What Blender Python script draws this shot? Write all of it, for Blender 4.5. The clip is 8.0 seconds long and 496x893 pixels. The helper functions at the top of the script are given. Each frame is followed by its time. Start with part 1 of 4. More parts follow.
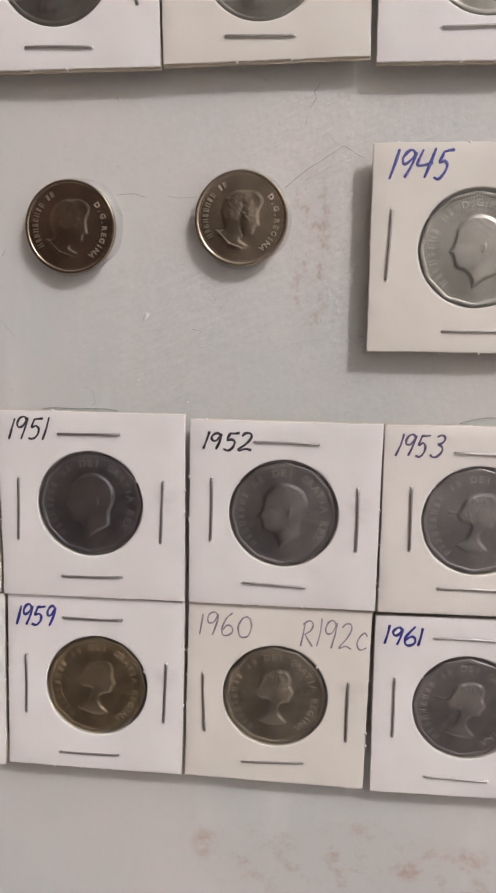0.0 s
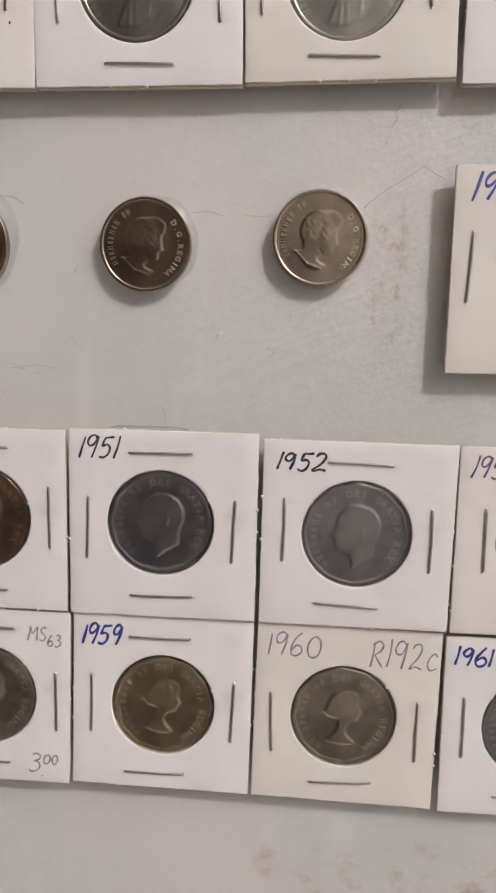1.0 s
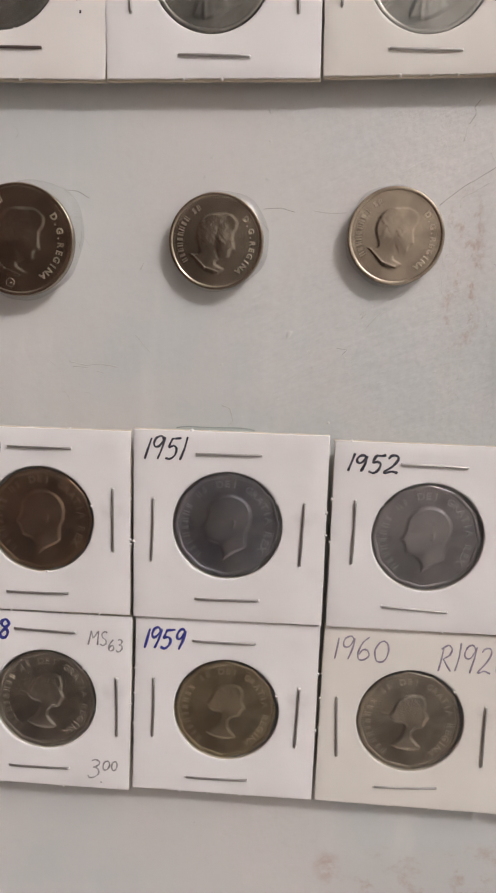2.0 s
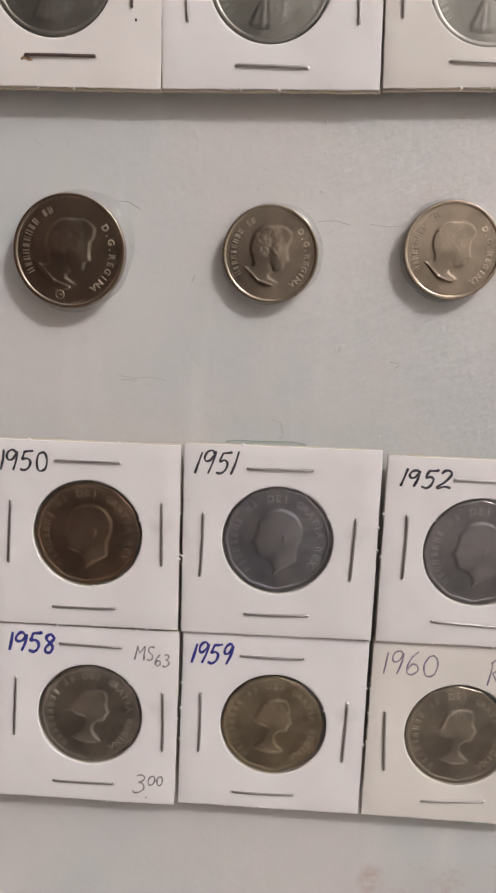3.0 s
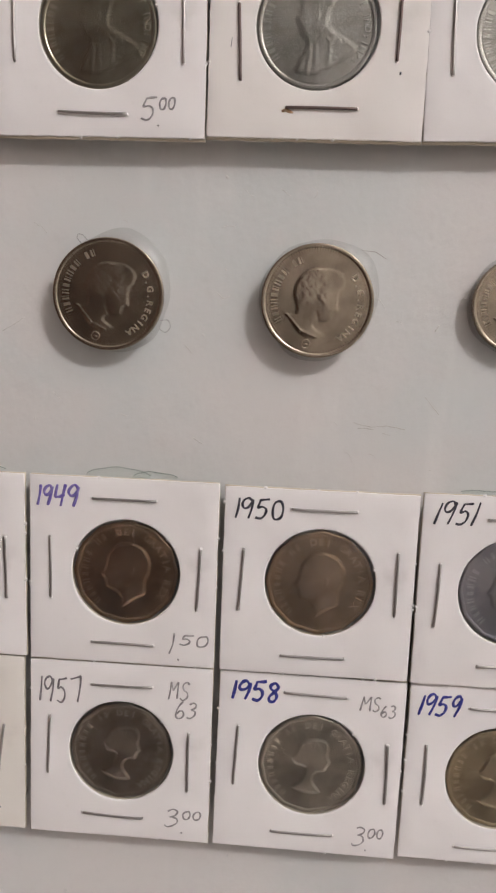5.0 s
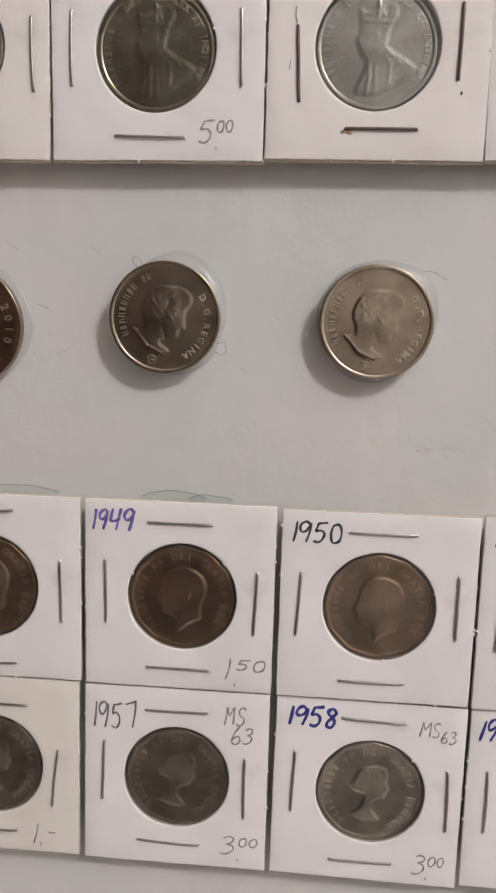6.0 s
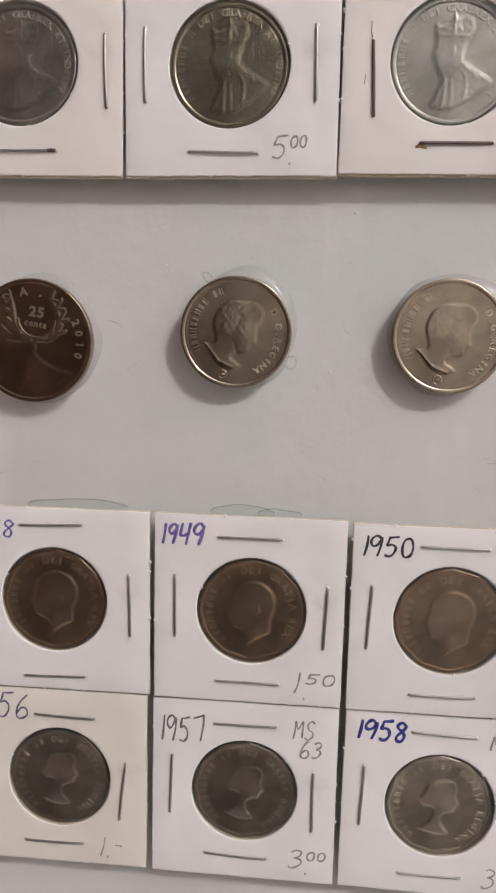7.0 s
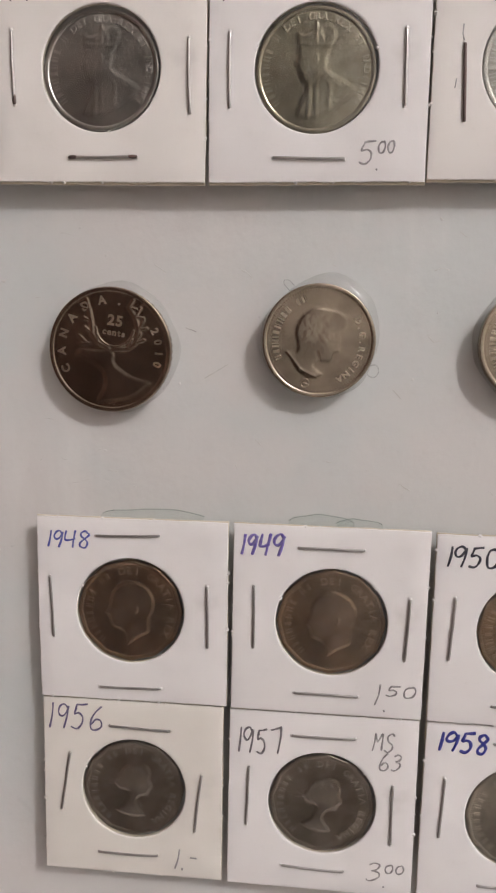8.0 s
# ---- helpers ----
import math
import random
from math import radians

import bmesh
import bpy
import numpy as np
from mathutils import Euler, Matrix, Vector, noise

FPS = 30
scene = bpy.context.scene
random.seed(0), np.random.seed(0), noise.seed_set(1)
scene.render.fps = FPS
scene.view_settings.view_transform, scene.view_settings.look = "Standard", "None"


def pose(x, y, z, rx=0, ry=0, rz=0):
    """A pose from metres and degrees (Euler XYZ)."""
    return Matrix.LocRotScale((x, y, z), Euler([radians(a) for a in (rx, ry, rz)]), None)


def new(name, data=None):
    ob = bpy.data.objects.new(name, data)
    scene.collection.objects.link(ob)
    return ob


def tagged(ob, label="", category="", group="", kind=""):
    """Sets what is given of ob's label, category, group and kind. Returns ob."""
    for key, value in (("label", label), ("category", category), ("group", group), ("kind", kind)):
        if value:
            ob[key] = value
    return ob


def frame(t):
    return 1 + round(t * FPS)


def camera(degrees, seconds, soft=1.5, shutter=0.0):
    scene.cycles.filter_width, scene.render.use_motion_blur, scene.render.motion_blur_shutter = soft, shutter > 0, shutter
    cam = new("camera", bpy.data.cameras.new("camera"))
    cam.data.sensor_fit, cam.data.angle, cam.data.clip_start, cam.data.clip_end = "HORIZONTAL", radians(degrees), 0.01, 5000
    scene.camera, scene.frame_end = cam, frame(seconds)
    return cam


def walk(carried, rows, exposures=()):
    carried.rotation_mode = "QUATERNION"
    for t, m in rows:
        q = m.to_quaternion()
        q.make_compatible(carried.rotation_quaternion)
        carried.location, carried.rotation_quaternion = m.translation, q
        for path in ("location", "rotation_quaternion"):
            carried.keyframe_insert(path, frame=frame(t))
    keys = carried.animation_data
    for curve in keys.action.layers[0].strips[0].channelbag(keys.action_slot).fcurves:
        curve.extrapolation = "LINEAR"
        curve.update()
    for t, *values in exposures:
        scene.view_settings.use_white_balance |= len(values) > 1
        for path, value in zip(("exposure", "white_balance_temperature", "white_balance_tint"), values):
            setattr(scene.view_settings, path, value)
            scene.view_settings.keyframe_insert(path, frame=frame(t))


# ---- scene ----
cam = camera(36.6, 8.0, soft=2.2)
METRES, EYE, TURN, BACK = 0.13, 1.4, 4.7, -0.1511
ROWS = [
    (0.0, 0.0, 0.0, 0.0, 0.24, -8.97, -1.5),
    (0.5, -0.0592, -0.0036, 0.0226, 0.03, -9.03, -1.76),
    (1.0, -0.1291, 0.0125, 0.0305, -0.44, -9.2, -1.98),
    (1.5, -0.2016, 0.0273, 0.0288, -0.81, -9.35, -2.14),
    (3.0, -0.3494, 0.0565, 0.0587, -2.23, -10.07, -2.49),
    (3.5, -0.4367, 0.0676, 0.0747, -2.25, -10.04, -2.7),
    (4.0, -0.5455, 0.0735, 0.0941, -2.0, -9.85, -2.91),
    (4.5, -0.6292, 0.0752, 0.0944, -1.52, -9.49, -2.98),
    (6.0, -0.7516, 0.0985, 0.114, 0.0, -8.6, -2.29),
    (6.5, -0.7856, 0.0957, 0.1299, 0.34, -8.55, -2.07),
    (7.0, -0.8455, 0.1017, 0.1313, 0.58, -8.6, -1.97),
    (7.5, -0.8889, 0.1073, 0.1375, 0.75, -8.74, -1.9),
    (8.0, -0.9619, 0.1187, 0.1461, 0.8, -8.94, -1.76),
]
walk(cam, [(t, pose(0, BACK, EYE, 0, 0, TURN) @ pose(METRES * x, METRES * y, METRES * z, 90 + pitch, roll, yaw))
           for t, x, y, z, yaw, pitch, roll in ROWS],
     exposures=[(0.0, 0.09), (4.5, 0.07), (8.0, 0.11)])

# ---- light: one warm bulb up to the side of the display wall, in a closed room ----
world = bpy.data.worlds.new("world")
world.use_nodes = True
world.node_tree.nodes["Background"].inputs[0].default_value = (0.9, 0.95, 1.0, 1)
world.node_tree.nodes["Background"].inputs[1].default_value = 0.02
scene.world = world
bulb = bpy.data.lights.new("ceiling_bulb", "POINT")
bulb.energy, bulb.color, bulb.shadow_soft_size = 73.0, (1.0, 0.975, 0.985), 0.07
bulb_ob = new("ceiling_bulb", bulb)
bulb_ob.location = (1.17, -1.47, 2.98)

MM = 0.001
ORIGIN_Z = 1.4          # height of the display's zero line
FRONT = -4.3            # front of the stapled cards, in mm off the wall


# ---- materials ----
def material(name, colour, rough=0.5, metal=0.0):
    m = bpy.data.materials.new(name)
    m.use_nodes = True
    b = m.node_tree.nodes["Principled BSDF"]
    b.inputs["Base Color"].default_value = (*colour, 1)
    b.inputs["Roughness"].default_value = rough
    b.inputs["Metallic"].default_value = metal
    return m, m.node_tree, b


def coords(tree):
    return tree.nodes.new("ShaderNodeTexCoord").outputs["Object"]


def noise_tex(tree, vec, scale, detail=4.0, rough=0.55):
    n = tree.nodes.new("ShaderNodeTexNoise")
    n.inputs["Scale"].default_value, n.inputs["Detail"].default_value, n.inputs["Roughness"].default_value = scale, detail, rough
    tree.links.new(vec, n.inputs["Vector"])
    return n.outputs["Fac"]


def span(tree, value, a, b, lo=0.0, hi=1.0, smooth=True):
    n = tree.nodes.new("ShaderNodeMapRange")
    n.interpolation_type = "SMOOTHSTEP" if smooth else "LINEAR"
    for i, v in zip((1, 2, 3, 4), (a, b, lo, hi)):
        n.inputs[i].default_value = v
    tree.links.new(value, n.inputs[0])
    return n.outputs[0]


def calc(tree, op, a, b):
    n = tree.nodes.new("ShaderNodeMath")
    n.operation = op
    for i, v in enumerate((a, b)):
        if isinstance(v, (int, float)):
            n.inputs[i].default_value = v
        else:
            tree.links.new(v, n.inputs[i])
    return n.outputs[0]


def blend(tree, fac, a, b):
    n = tree.nodes.new("ShaderNodeMix")
    n.data_type = "RGBA"
    for i, v in ((0, fac), (6, a), (7, b)):
        if isinstance(v, tuple):
            n.inputs[i].default_value = (*v, 1)
        elif isinstance(v, float):
            n.inputs[i].default_value = v
        else:
            tree.links.new(v, n.inputs[i])
    return n.outputs[2]


def bump(tree, b, height, strength, distance, base=None):
    n = tree.nodes.new("ShaderNodeBump")
    n.inputs["Strength"].default_value, n.inputs["Distance"].default_value = strength, distance
    tree.links.new(height, n.inputs["Height"])
    if base:
        tree.links.new(base, n.inputs["Normal"])
    tree.links.new(n.outputs[0], b.inputs["Normal"])
    return n.outputs[0]


def stretched(tree, vec, sx, sy, sz, shift=(0, 0, 0)):
    n = tree.nodes.new("ShaderNodeMapping")
    n.inputs["Location"].default_value = shift
    n.inputs["Scale"].default_value = (sx, sy, sz)
    tree.links.new(vec, n.inputs["Vector"])
    return n.outputs[0]


def turned(tree, vec, degrees):
    n = tree.nodes.new("ShaderNodeMapping")
    n.inputs["Rotation"].default_value = (0, radians(degrees), 0)
    tree.links.new(vec, n.inputs["Vector"])
    return n.outputs[0]


def patch(tree, vec, cx, cz, rx, rz, inner=0.3):
    """1 in the middle of an elliptical area of the wall (millimetres), falling to 0 at its border."""
    v = stretched(tree, vec, 1 / (rx * MM), 0, 1 / (rz * MM), (-cx / rx, 0, -(ORIGIN_Z + cz * MM) / (rz * MM)))
    n = tree.nodes.new("ShaderNodeVectorMath")
    n.operation = "LENGTH"
    tree.links.new(v, n.inputs[0])
    return span(tree, n.outputs["Value"], inner, 1.0, 1.0, 0.0)


def wall_paint():
    m, t, b = material("painted_board", (0.7, 0.69, 0.67), 0.42)
    v = coords(t)
    clouds = noise_tex(t, v, 22, 3)
    col = blend(t, span(t, clouds, 0.35, 0.68), (0.605, 0.615, 0.605), (0.675, 0.64, 0.62))
    col = blend(t, span(t, noise_tex(t, v, 75, 4, 0.6), 0.45, 0.7, 0, 0.4), col, (0.66, 0.615, 0.60))
    # pale brushed streaks, taller than wide
    streak = noise_tex(t, stretched(t, v, 70, 70, 14), 1.0, 3)
    col = blend(t, span(t, streak, 0.54, 0.76, 0, 0.55), col, (0.76, 0.74, 0.72))
    # fine mottling and grime
    fine = noise_tex(t, v, 420, 5, 0.65)
    col = blend(t, span(t, fine, 0.52, 0.78, 0, 0.14), col, (0.50, 0.47, 0.44))
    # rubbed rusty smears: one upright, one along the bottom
    smear = noise_tex(t, stretched(t, v, 330, 330, 230), 1.0, 5, 0.7)
    upright = calc(t, "MULTIPLY", patch(t, v, -1, 14, 6, 26), span(t, smear, 0.52, 0.66, 0.10, 0.85))
    col = blend(t, upright, col, (0.48, 0.38, 0.34))
    smear2 = noise_tex(t, stretched(t, v, 160, 160, 200, (3, 0, 1)), 1.0, 5, 0.7)
    low = calc(t, "MULTIPLY", patch(t, v, 14, -118, 40, 14, 0.6), span(t, smear2, 0.50, 0.72, 0.10, 0.70))
    col = blend(t, low, col, (0.47, 0.34, 0.29))
    for cx, cz, rx, rz in ((-20, -114, 4, 5), (9, -113.5, 2.5, 4), (25, -117, 5, 3.5), (37, -113, 4, 4)):
        spot = calc(t, "MULTIPLY", patch(t, v, cx, cz, rx, rz, 0.1), span(t, smear2, 0.42, 0.62, 0.0, 0.55))
        col = blend(t, spot, col, (0.42, 0.25, 0.19))
    # tiny dark specks
    specks = noise_tex(t, v, 640, 3, 0.5)
    col = blend(t, span(t, specks, 0.75, 0.78, 0, 0.4), col, (0.33, 0.30, 0.27))
    t.links.new(col, b.inputs["Base Color"])
    t.links.new(span(t, fine, 0.3, 0.7, 0.38, 0.55), b.inputs["Roughness"])
    first = bump(t, b, noise_tex(t, v, 90, 3, 0.5), 0.42, 0.00065)
    brush = noise_tex(t, stretched(t, turned(t, v, 35), 60, 60, 260), 1.0, 4, 0.6)
    first = bump(t, b, calc(t, "MULTIPLY", brush, calc(t, "ADD", patch(t, v, -5, 15, 75, 60, 0.2), 0.3)), 0.8, 0.00055, first)
    bump(t, b, calc(t, "MULTIPLY", noise_tex(t, v, 800, 3, 0.6), calc(t, "ADD", patch(t, v, 10, 20, 60, 70, 0.2), 0.6)), 0.4, 0.0002, first)
    return m


def paper(name, colour, edge):
    m, t, b = material(name, colour, 0.62)
    v = coords(t)
    info = t.nodes.new("ShaderNodeObjectInfo").outputs["Random"]
    col = blend(t, span(t, info, 0, 1, 0, 0.5, False), colour, edge)
    col = blend(t, span(t, noise_tex(t, v, 60, 3), 0.4, 0.75, 0, 0.35), col, edge)
    col = blend(t, span(t, noise_tex(t, v, 700, 4, 0.7), 0.56, 0.8, 0, 0.12), col, (0.5, 0.46, 0.42))
    col = blend(t, span(t, noise_tex(t, v, 90, 3), 0.62, 0.80, 0, 0.30), col, (0.50, 0.46, 0.43))
    t.links.new(col, b.inputs["Base Color"])
    first = bump(t, b, noise_tex(t, v, 55, 2, 0.45), 0.7, 0.0022)
    bump(t, b, noise_tex(t, v, 1800, 3, 0.6), 0.2, 0.00006, first)
    return m


METAL_TONES = {}


def coin_metal(name, colour, tone, rough):
    m, t, b = material(name, colour, rough, 1.0)
    v = coords(t)
    col = blend(t, span(t, noise_tex(t, v, 130, 4, 0.6), 0.35, 0.7), colour, tuple(c * 0.86 for c in tone))
    col = blend(t, span(t, noise_tex(t, v, 900, 3, 0.7), 0.5, 0.8, 0, 0.35), col, tuple(c * 0.6 for c in tone))
    # broad clouds of darker toning
    col = blend(t, span(t, noise_tex(t, v, 170, 2, 0.5), 0.44, 0.66, 0.0, 0.55), col, tuple(c * 0.62 for c in tone))
    # struck high points painted lighter: rubbed bright, plus the light they catch
    axes = t.nodes.new("ShaderNodeSeparateXYZ")
    t.links.new(v, axes.inputs[0])
    worn = span(t, axes.outputs[1], -0.00008, -0.00030, 0.0, 0.5)
    col = blend(t, worn, col, tuple(min(1.0, c * 1.3 + 0.14) for c in colour))
    t.links.new(col, b.inputs["Base Color"])
    scr = noise_tex(t, stretched(t, v, 3500, 900, 500), 1.0, 2)
    first = bump(t, b, noise_tex(t, v, 600, 4, 0.65), 0.2, 0.00005)
    bump(t, b, scr, 0.22, 0.00003, first)
    METAL_TONES[name] = (colour, tone)
    return m


def rubbed_lit(mat):
    """A lighter copy of the metal: struck letters' wear and caught light, painted in."""
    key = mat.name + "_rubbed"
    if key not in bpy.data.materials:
        colour, tone = METAL_TONES[mat.name]
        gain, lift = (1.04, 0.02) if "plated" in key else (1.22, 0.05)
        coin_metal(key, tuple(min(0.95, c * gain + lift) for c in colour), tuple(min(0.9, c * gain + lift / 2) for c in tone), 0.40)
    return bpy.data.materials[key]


def ink(name, colour, paperlike, cover):
    m, t, b = material(name, colour, 0.55)
    v = coords(t)
    col = blend(t, span(t, noise_tex(t, v, 1500, 3, 0.7), 0.40, 0.72, 0, 1 - cover), colour, paperlike)
    t.links.new(col, b.inputs["Base Color"])
    return m


def clear(name, tint, milk, gloss_rough):
    """A clear skin: mostly transparent, a Fresnel gloss and a little milky body."""
    m, t, b = material(name, tint, gloss_rough)
    out = t.nodes["Material Output"]
    see = t.nodes.new("ShaderNodeBsdfTransparent")
    see.inputs[0].default_value = (*tint, 1)
    body = t.nodes.new("ShaderNodeMixShader")
    body.inputs[0].default_value = milk
    t.links.new(see.outputs[0], body.inputs[1])
    t.links.new(b.outputs[0], body.inputs[2])
    gloss = t.nodes.new("ShaderNodeBsdfGlossy")
    gloss.inputs["Roughness"].default_value = gloss_rough
    fres = t.nodes.new("ShaderNodeLayerWeight")
    edge = calc(t, "POWER", fres.outputs["Facing"], 4.0)
    edge = calc(t, "ADD", calc(t, "MULTIPLY", edge, 0.75), 0.045)
    mix = t.nodes.new("ShaderNodeMixShader")
    t.links.new(edge, mix.inputs[0])
    t.links.new(body.outputs[0], mix.inputs[1])
    t.links.new(gloss.outputs[0], mix.inputs[2])
    wob = t.nodes.new("ShaderNodeBump")
    wob.inputs["Strength"].default_value, wob.inputs["Distance"].default_value = 0.25, 0.0004
    t.links.new(noise_tex(t, coords(t), 260, 2), wob.inputs["Height"])
    for n in (gloss, fres):
        t.links.new(wob.outputs[0], n.inputs["Normal"])
    t.links.new(mix.outputs[0], out.inputs[0])
    return m


PAINT = wall_paint()
WHITE_CARD = paper("white_card", (0.83, 0.795, 0.785), (0.80, 0.76, 0.745))
IVORY_CARD = paper("ivory_card", (0.815, 0.77, 0.735), (0.775, 0.725, 0.68))
CREAM_CARD = paper("cream_card", (0.765, 0.72, 0.665), (0.73, 0.68, 0.62))
CARD_CORE = paper("card_core", (0.66, 0.58, 0.46), (0.56, 0.48, 0.36))
FILM = clear("clear_film", (0.96, 0.96, 0.96), 0.008, 0.12)
GLUE = clear("hot_glue", (0.93, 0.935, 0.93), 0.14, 0.14)
GLUE_BEAD = clear("thick_glue", (0.95, 0.98, 0.97), 0.08, 0.10)
GLUE_RIM = clear("glue_meniscus", (0.72, 0.79, 0.755), 0.10, 0.10)
STAPLE = coin_metal("staple_wire", (0.37, 0.345, 0.33), (0.26, 0.24, 0.225), 0.38)
RUSTY = coin_metal("rusty_wire", (0.10, 0.055, 0.045), (0.05, 0.03, 0.028), 0.6)
RUST = ink("rust_stain", (0.35, 0.19, 0.09), (0.7, 0.62, 0.52), 0.6)
SCRATCH = ink("scratch_mark", (0.28, 0.25, 0.23), (0.55, 0.52, 0.49), 0.5)
PALE_SCRATCH = ink("pale_scratch", (0.44, 0.41, 0.38), (0.6, 0.58, 0.55), 0.5)
FAINT_SCRATCH = ink("faint_scratch", (0.50, 0.47, 0.445), (0.6, 0.58, 0.55), 0.6)
ON_CARD = (0.75, 0.72, 0.70)
BLUE = ink("blue_ink", (0.055, 0.07, 0.34), ON_CARD, 0.8)
DEEP_BLUE = ink("deep_blue_ink", (0.02, 0.025, 0.25), ON_CARD, 0.92)
PURPLE = ink("purple_ink", (0.13, 0.09, 0.36), ON_CARD, 0.8)
BLACK = ink("black_ink", (0.022, 0.020, 0.035), ON_CARD, 0.9)
DARK_PURPLE = ink("dark_purple_ink", (0.10, 0.075, 0.17), ON_CARD, 0.8)
PENCIL = ink("pencil", (0.26, 0.24, 0.24), ON_CARD, 0.55)
DARK_PENCIL = ink("dark_pencil", (0.15, 0.13, 0.14), ON_CARD, 0.75)
GREY_PURPLE = ink("grey_purple_pencil", (0.27, 0.22, 0.28), ON_CARD, 0.65)
PAINT_LUMP = paper("paint_lump", (0.66, 0.645, 0.63), (0.60, 0.575, 0.555))
ROOM = material("room_paint", (0.50, 0.485, 0.465), 0.7)[0]
# white for unseen reflectors that fill the shadows
BOUNCE_WHITE = material("bounce_white", (0.80, 0.785, 0.765), 0.7)[0]
# browns of unseen surfaces, chosen for what the coins mirror
REFLECTED_DARK = material("reflected_brown", (0.185, 0.112, 0.088), 0.7)[0]
REFLECTED_FLOOR = material("reflected_floor", (0.13, 0.09, 0.068), 0.5)[0]


# ---- mesh helpers (millimetres in, metres out) ----
def part(name, verts, faces, mat, parent=None, label="", smooth=True):
    me = bpy.data.meshes.new(name)
    me.from_pydata([tuple(float(c) * MM for c in v) for v in verts], [], [tuple(int(i) for i in f) for f in faces])
    me.validate()
    bm = bmesh.new()
    bm.from_mesh(me)
    bmesh.ops.recalc_face_normals(bm, faces=bm.faces)
    bm.to_mesh(me)
    bm.free()
    if smooth:
        me.polygons.foreach_set("use_smooth", [True] * len(me.polygons))
    me.materials.append(mat)
    ob = new(name, me)
    ob.parent = parent
    if label:
        tagged(ob, label=label)
    return ob


def box_verts(x0, x1, y0, y1, z0, z1):
    v = [(x, y, z) for x in (x0, x1) for y in (y0, y1) for z in (z0, z1)]
    return v, [(0, 1, 3, 2), (4, 6, 7, 5), (0, 4, 5, 1), (2, 3, 7, 6), (0, 2, 6, 4), (1, 5, 7, 3)]


def joined(pieces):
    verts, faces = [], []
    for v, f in pieces:
        k = len(verts)
        verts.extend(v)
        faces.extend(tuple(i + k for i in g) for g in f)
    return verts, faces


def tube(path, radius, sides=8, squash=1.0, ends=True):
    pts = [Vector(p) for p in path]
    verts, faces = [], []
    for i, p in enumerate(pts):
        d = (pts[min(i + 1, len(pts) - 1)] - pts[max(i - 1, 0)]).normalized()
        a = d.cross(Vector((0, 1, 0)))
        a = a.normalized() if a.length > 0.05 else Vector((0, 0, 1))
        b = a.cross(d).normalized()
        r = radius[i] if isinstance(radius, (list, tuple)) else radius
        for k in range(sides):
            w = 2 * math.pi * k / sides
            verts.append(p + a * (r * math.cos(w)) + b * (r * squash * math.sin(w)))
    for i in range(len(pts) - 1):
        for k in range(sides):
            n = (k + 1) % sides
            faces.append((i * sides + k, i * sides + n, (i + 1) * sides + n, (i + 1) * sides + k))
    if ends:
        faces.append(tuple(range(sides)))
        faces.append(tuple((len(pts) - 1) * sides + k for k in range(sides)))
    return verts, faces


GLYPHS = {}


def glyph(ch, offset=0.0, extrude=0.0):
    """Corners, faces and width of one character of the built-in font, lower left at 0, height about 0.7."""
    key = (ch, offset, extrude)
    if key not in GLYPHS:
        cu = bpy.data.curves.new("glyph", "FONT")
        cu.body, cu.offset, cu.extrude, cu.resolution_u = ch, offset, extrude, 3
        if extrude:
            cu.bevel_depth, cu.bevel_resolution = 0.035, 1
        ob = new("glyph", cu)
        bpy.context.view_layer.update()
        ev = ob.evaluated_get(bpy.context.evaluated_depsgraph_get())
        me = ev.to_mesh()
        v = np.array([tuple(p.co) for p in me.vertices])
        f = [tuple(p.vertices) for p in me.polygons]
        ev.to_mesh_clear()
        bpy.data.objects.remove(ob)
        bpy.data.curves.remove(cu)
        v[:, 0] -= v[:, 0].min()
        GLYPHS[key] = (v, f, float(v[:, 0].max()))
    return GLYPHS[key]


# ---- unseen room added to close the place; its tones shape reflections and fill ----
def slab(name, x0, x1, y0, y1, z0, z1, mat, label, category):
    v, f = box_verts(*(c / MM for c in (x0, x1, y0, y1, z0, z1)))
    return tagged(part(name, v, f, mat, smooth=False), label, category, kind="structure")


wall = slab("wall_north", -1.6, 1.6, 0, 0.1, 0, 3.2, PAINT, "scuffed off-white painted board wall with rusty smears", "wall")
# pale wall and dark recess are invented, so coins mirror bright and dark
slab("wall_south", -0.11, 1.6, -3.1, -3.0, 0, 3.2, ROOM, "unseen pale wall added for coins to mirror", "wall")
slab("unseen_recess", -0.11, -0.01, -4.7, -3.1, 0, 3.2, REFLECTED_DARK, "unseen dark wall added for coins to mirror", "wall")
slab("unseen_far_wall", -1.6, -0.01, -4.8, -4.7, 0, 3.2, REFLECTED_DARK, "unseen dark wall added for coins to mirror", "wall")
slab("wall_west", -1.7, -1.6, -4.8, 0.1, 0, 3.2, REFLECTED_DARK, "unseen dark wall added for coins to mirror", "wall")
# unseen reflectors: white east wall, near floor and ceiling bounce the bulb's light
slab("wall_east", 1.6, 1.7, -3.1, 0.1, 0, 3.2, BOUNCE_WHITE, "unseen white wall added to bounce light", "wall")
slab("floor", -1.7, 1.7, -1.35, 0.1, -0.1, 0, BOUNCE_WHITE, "unseen white floor strip added to bounce light upward", "floor")
# far floor kept dark, only for the lowest coins to mirror
slab("floor_far", -1.7, 1.7, -4.8, -1.35, -0.1, 0, REFLECTED_FLOOR, "unseen brown floor added for low coins to mirror", "floor")
slab("ceiling", -1.7, 1.7, -4.8, 0.1, 3.2, 3.3, BOUNCE_WHITE, "unseen white ceiling added to bounce light", "ceiling")


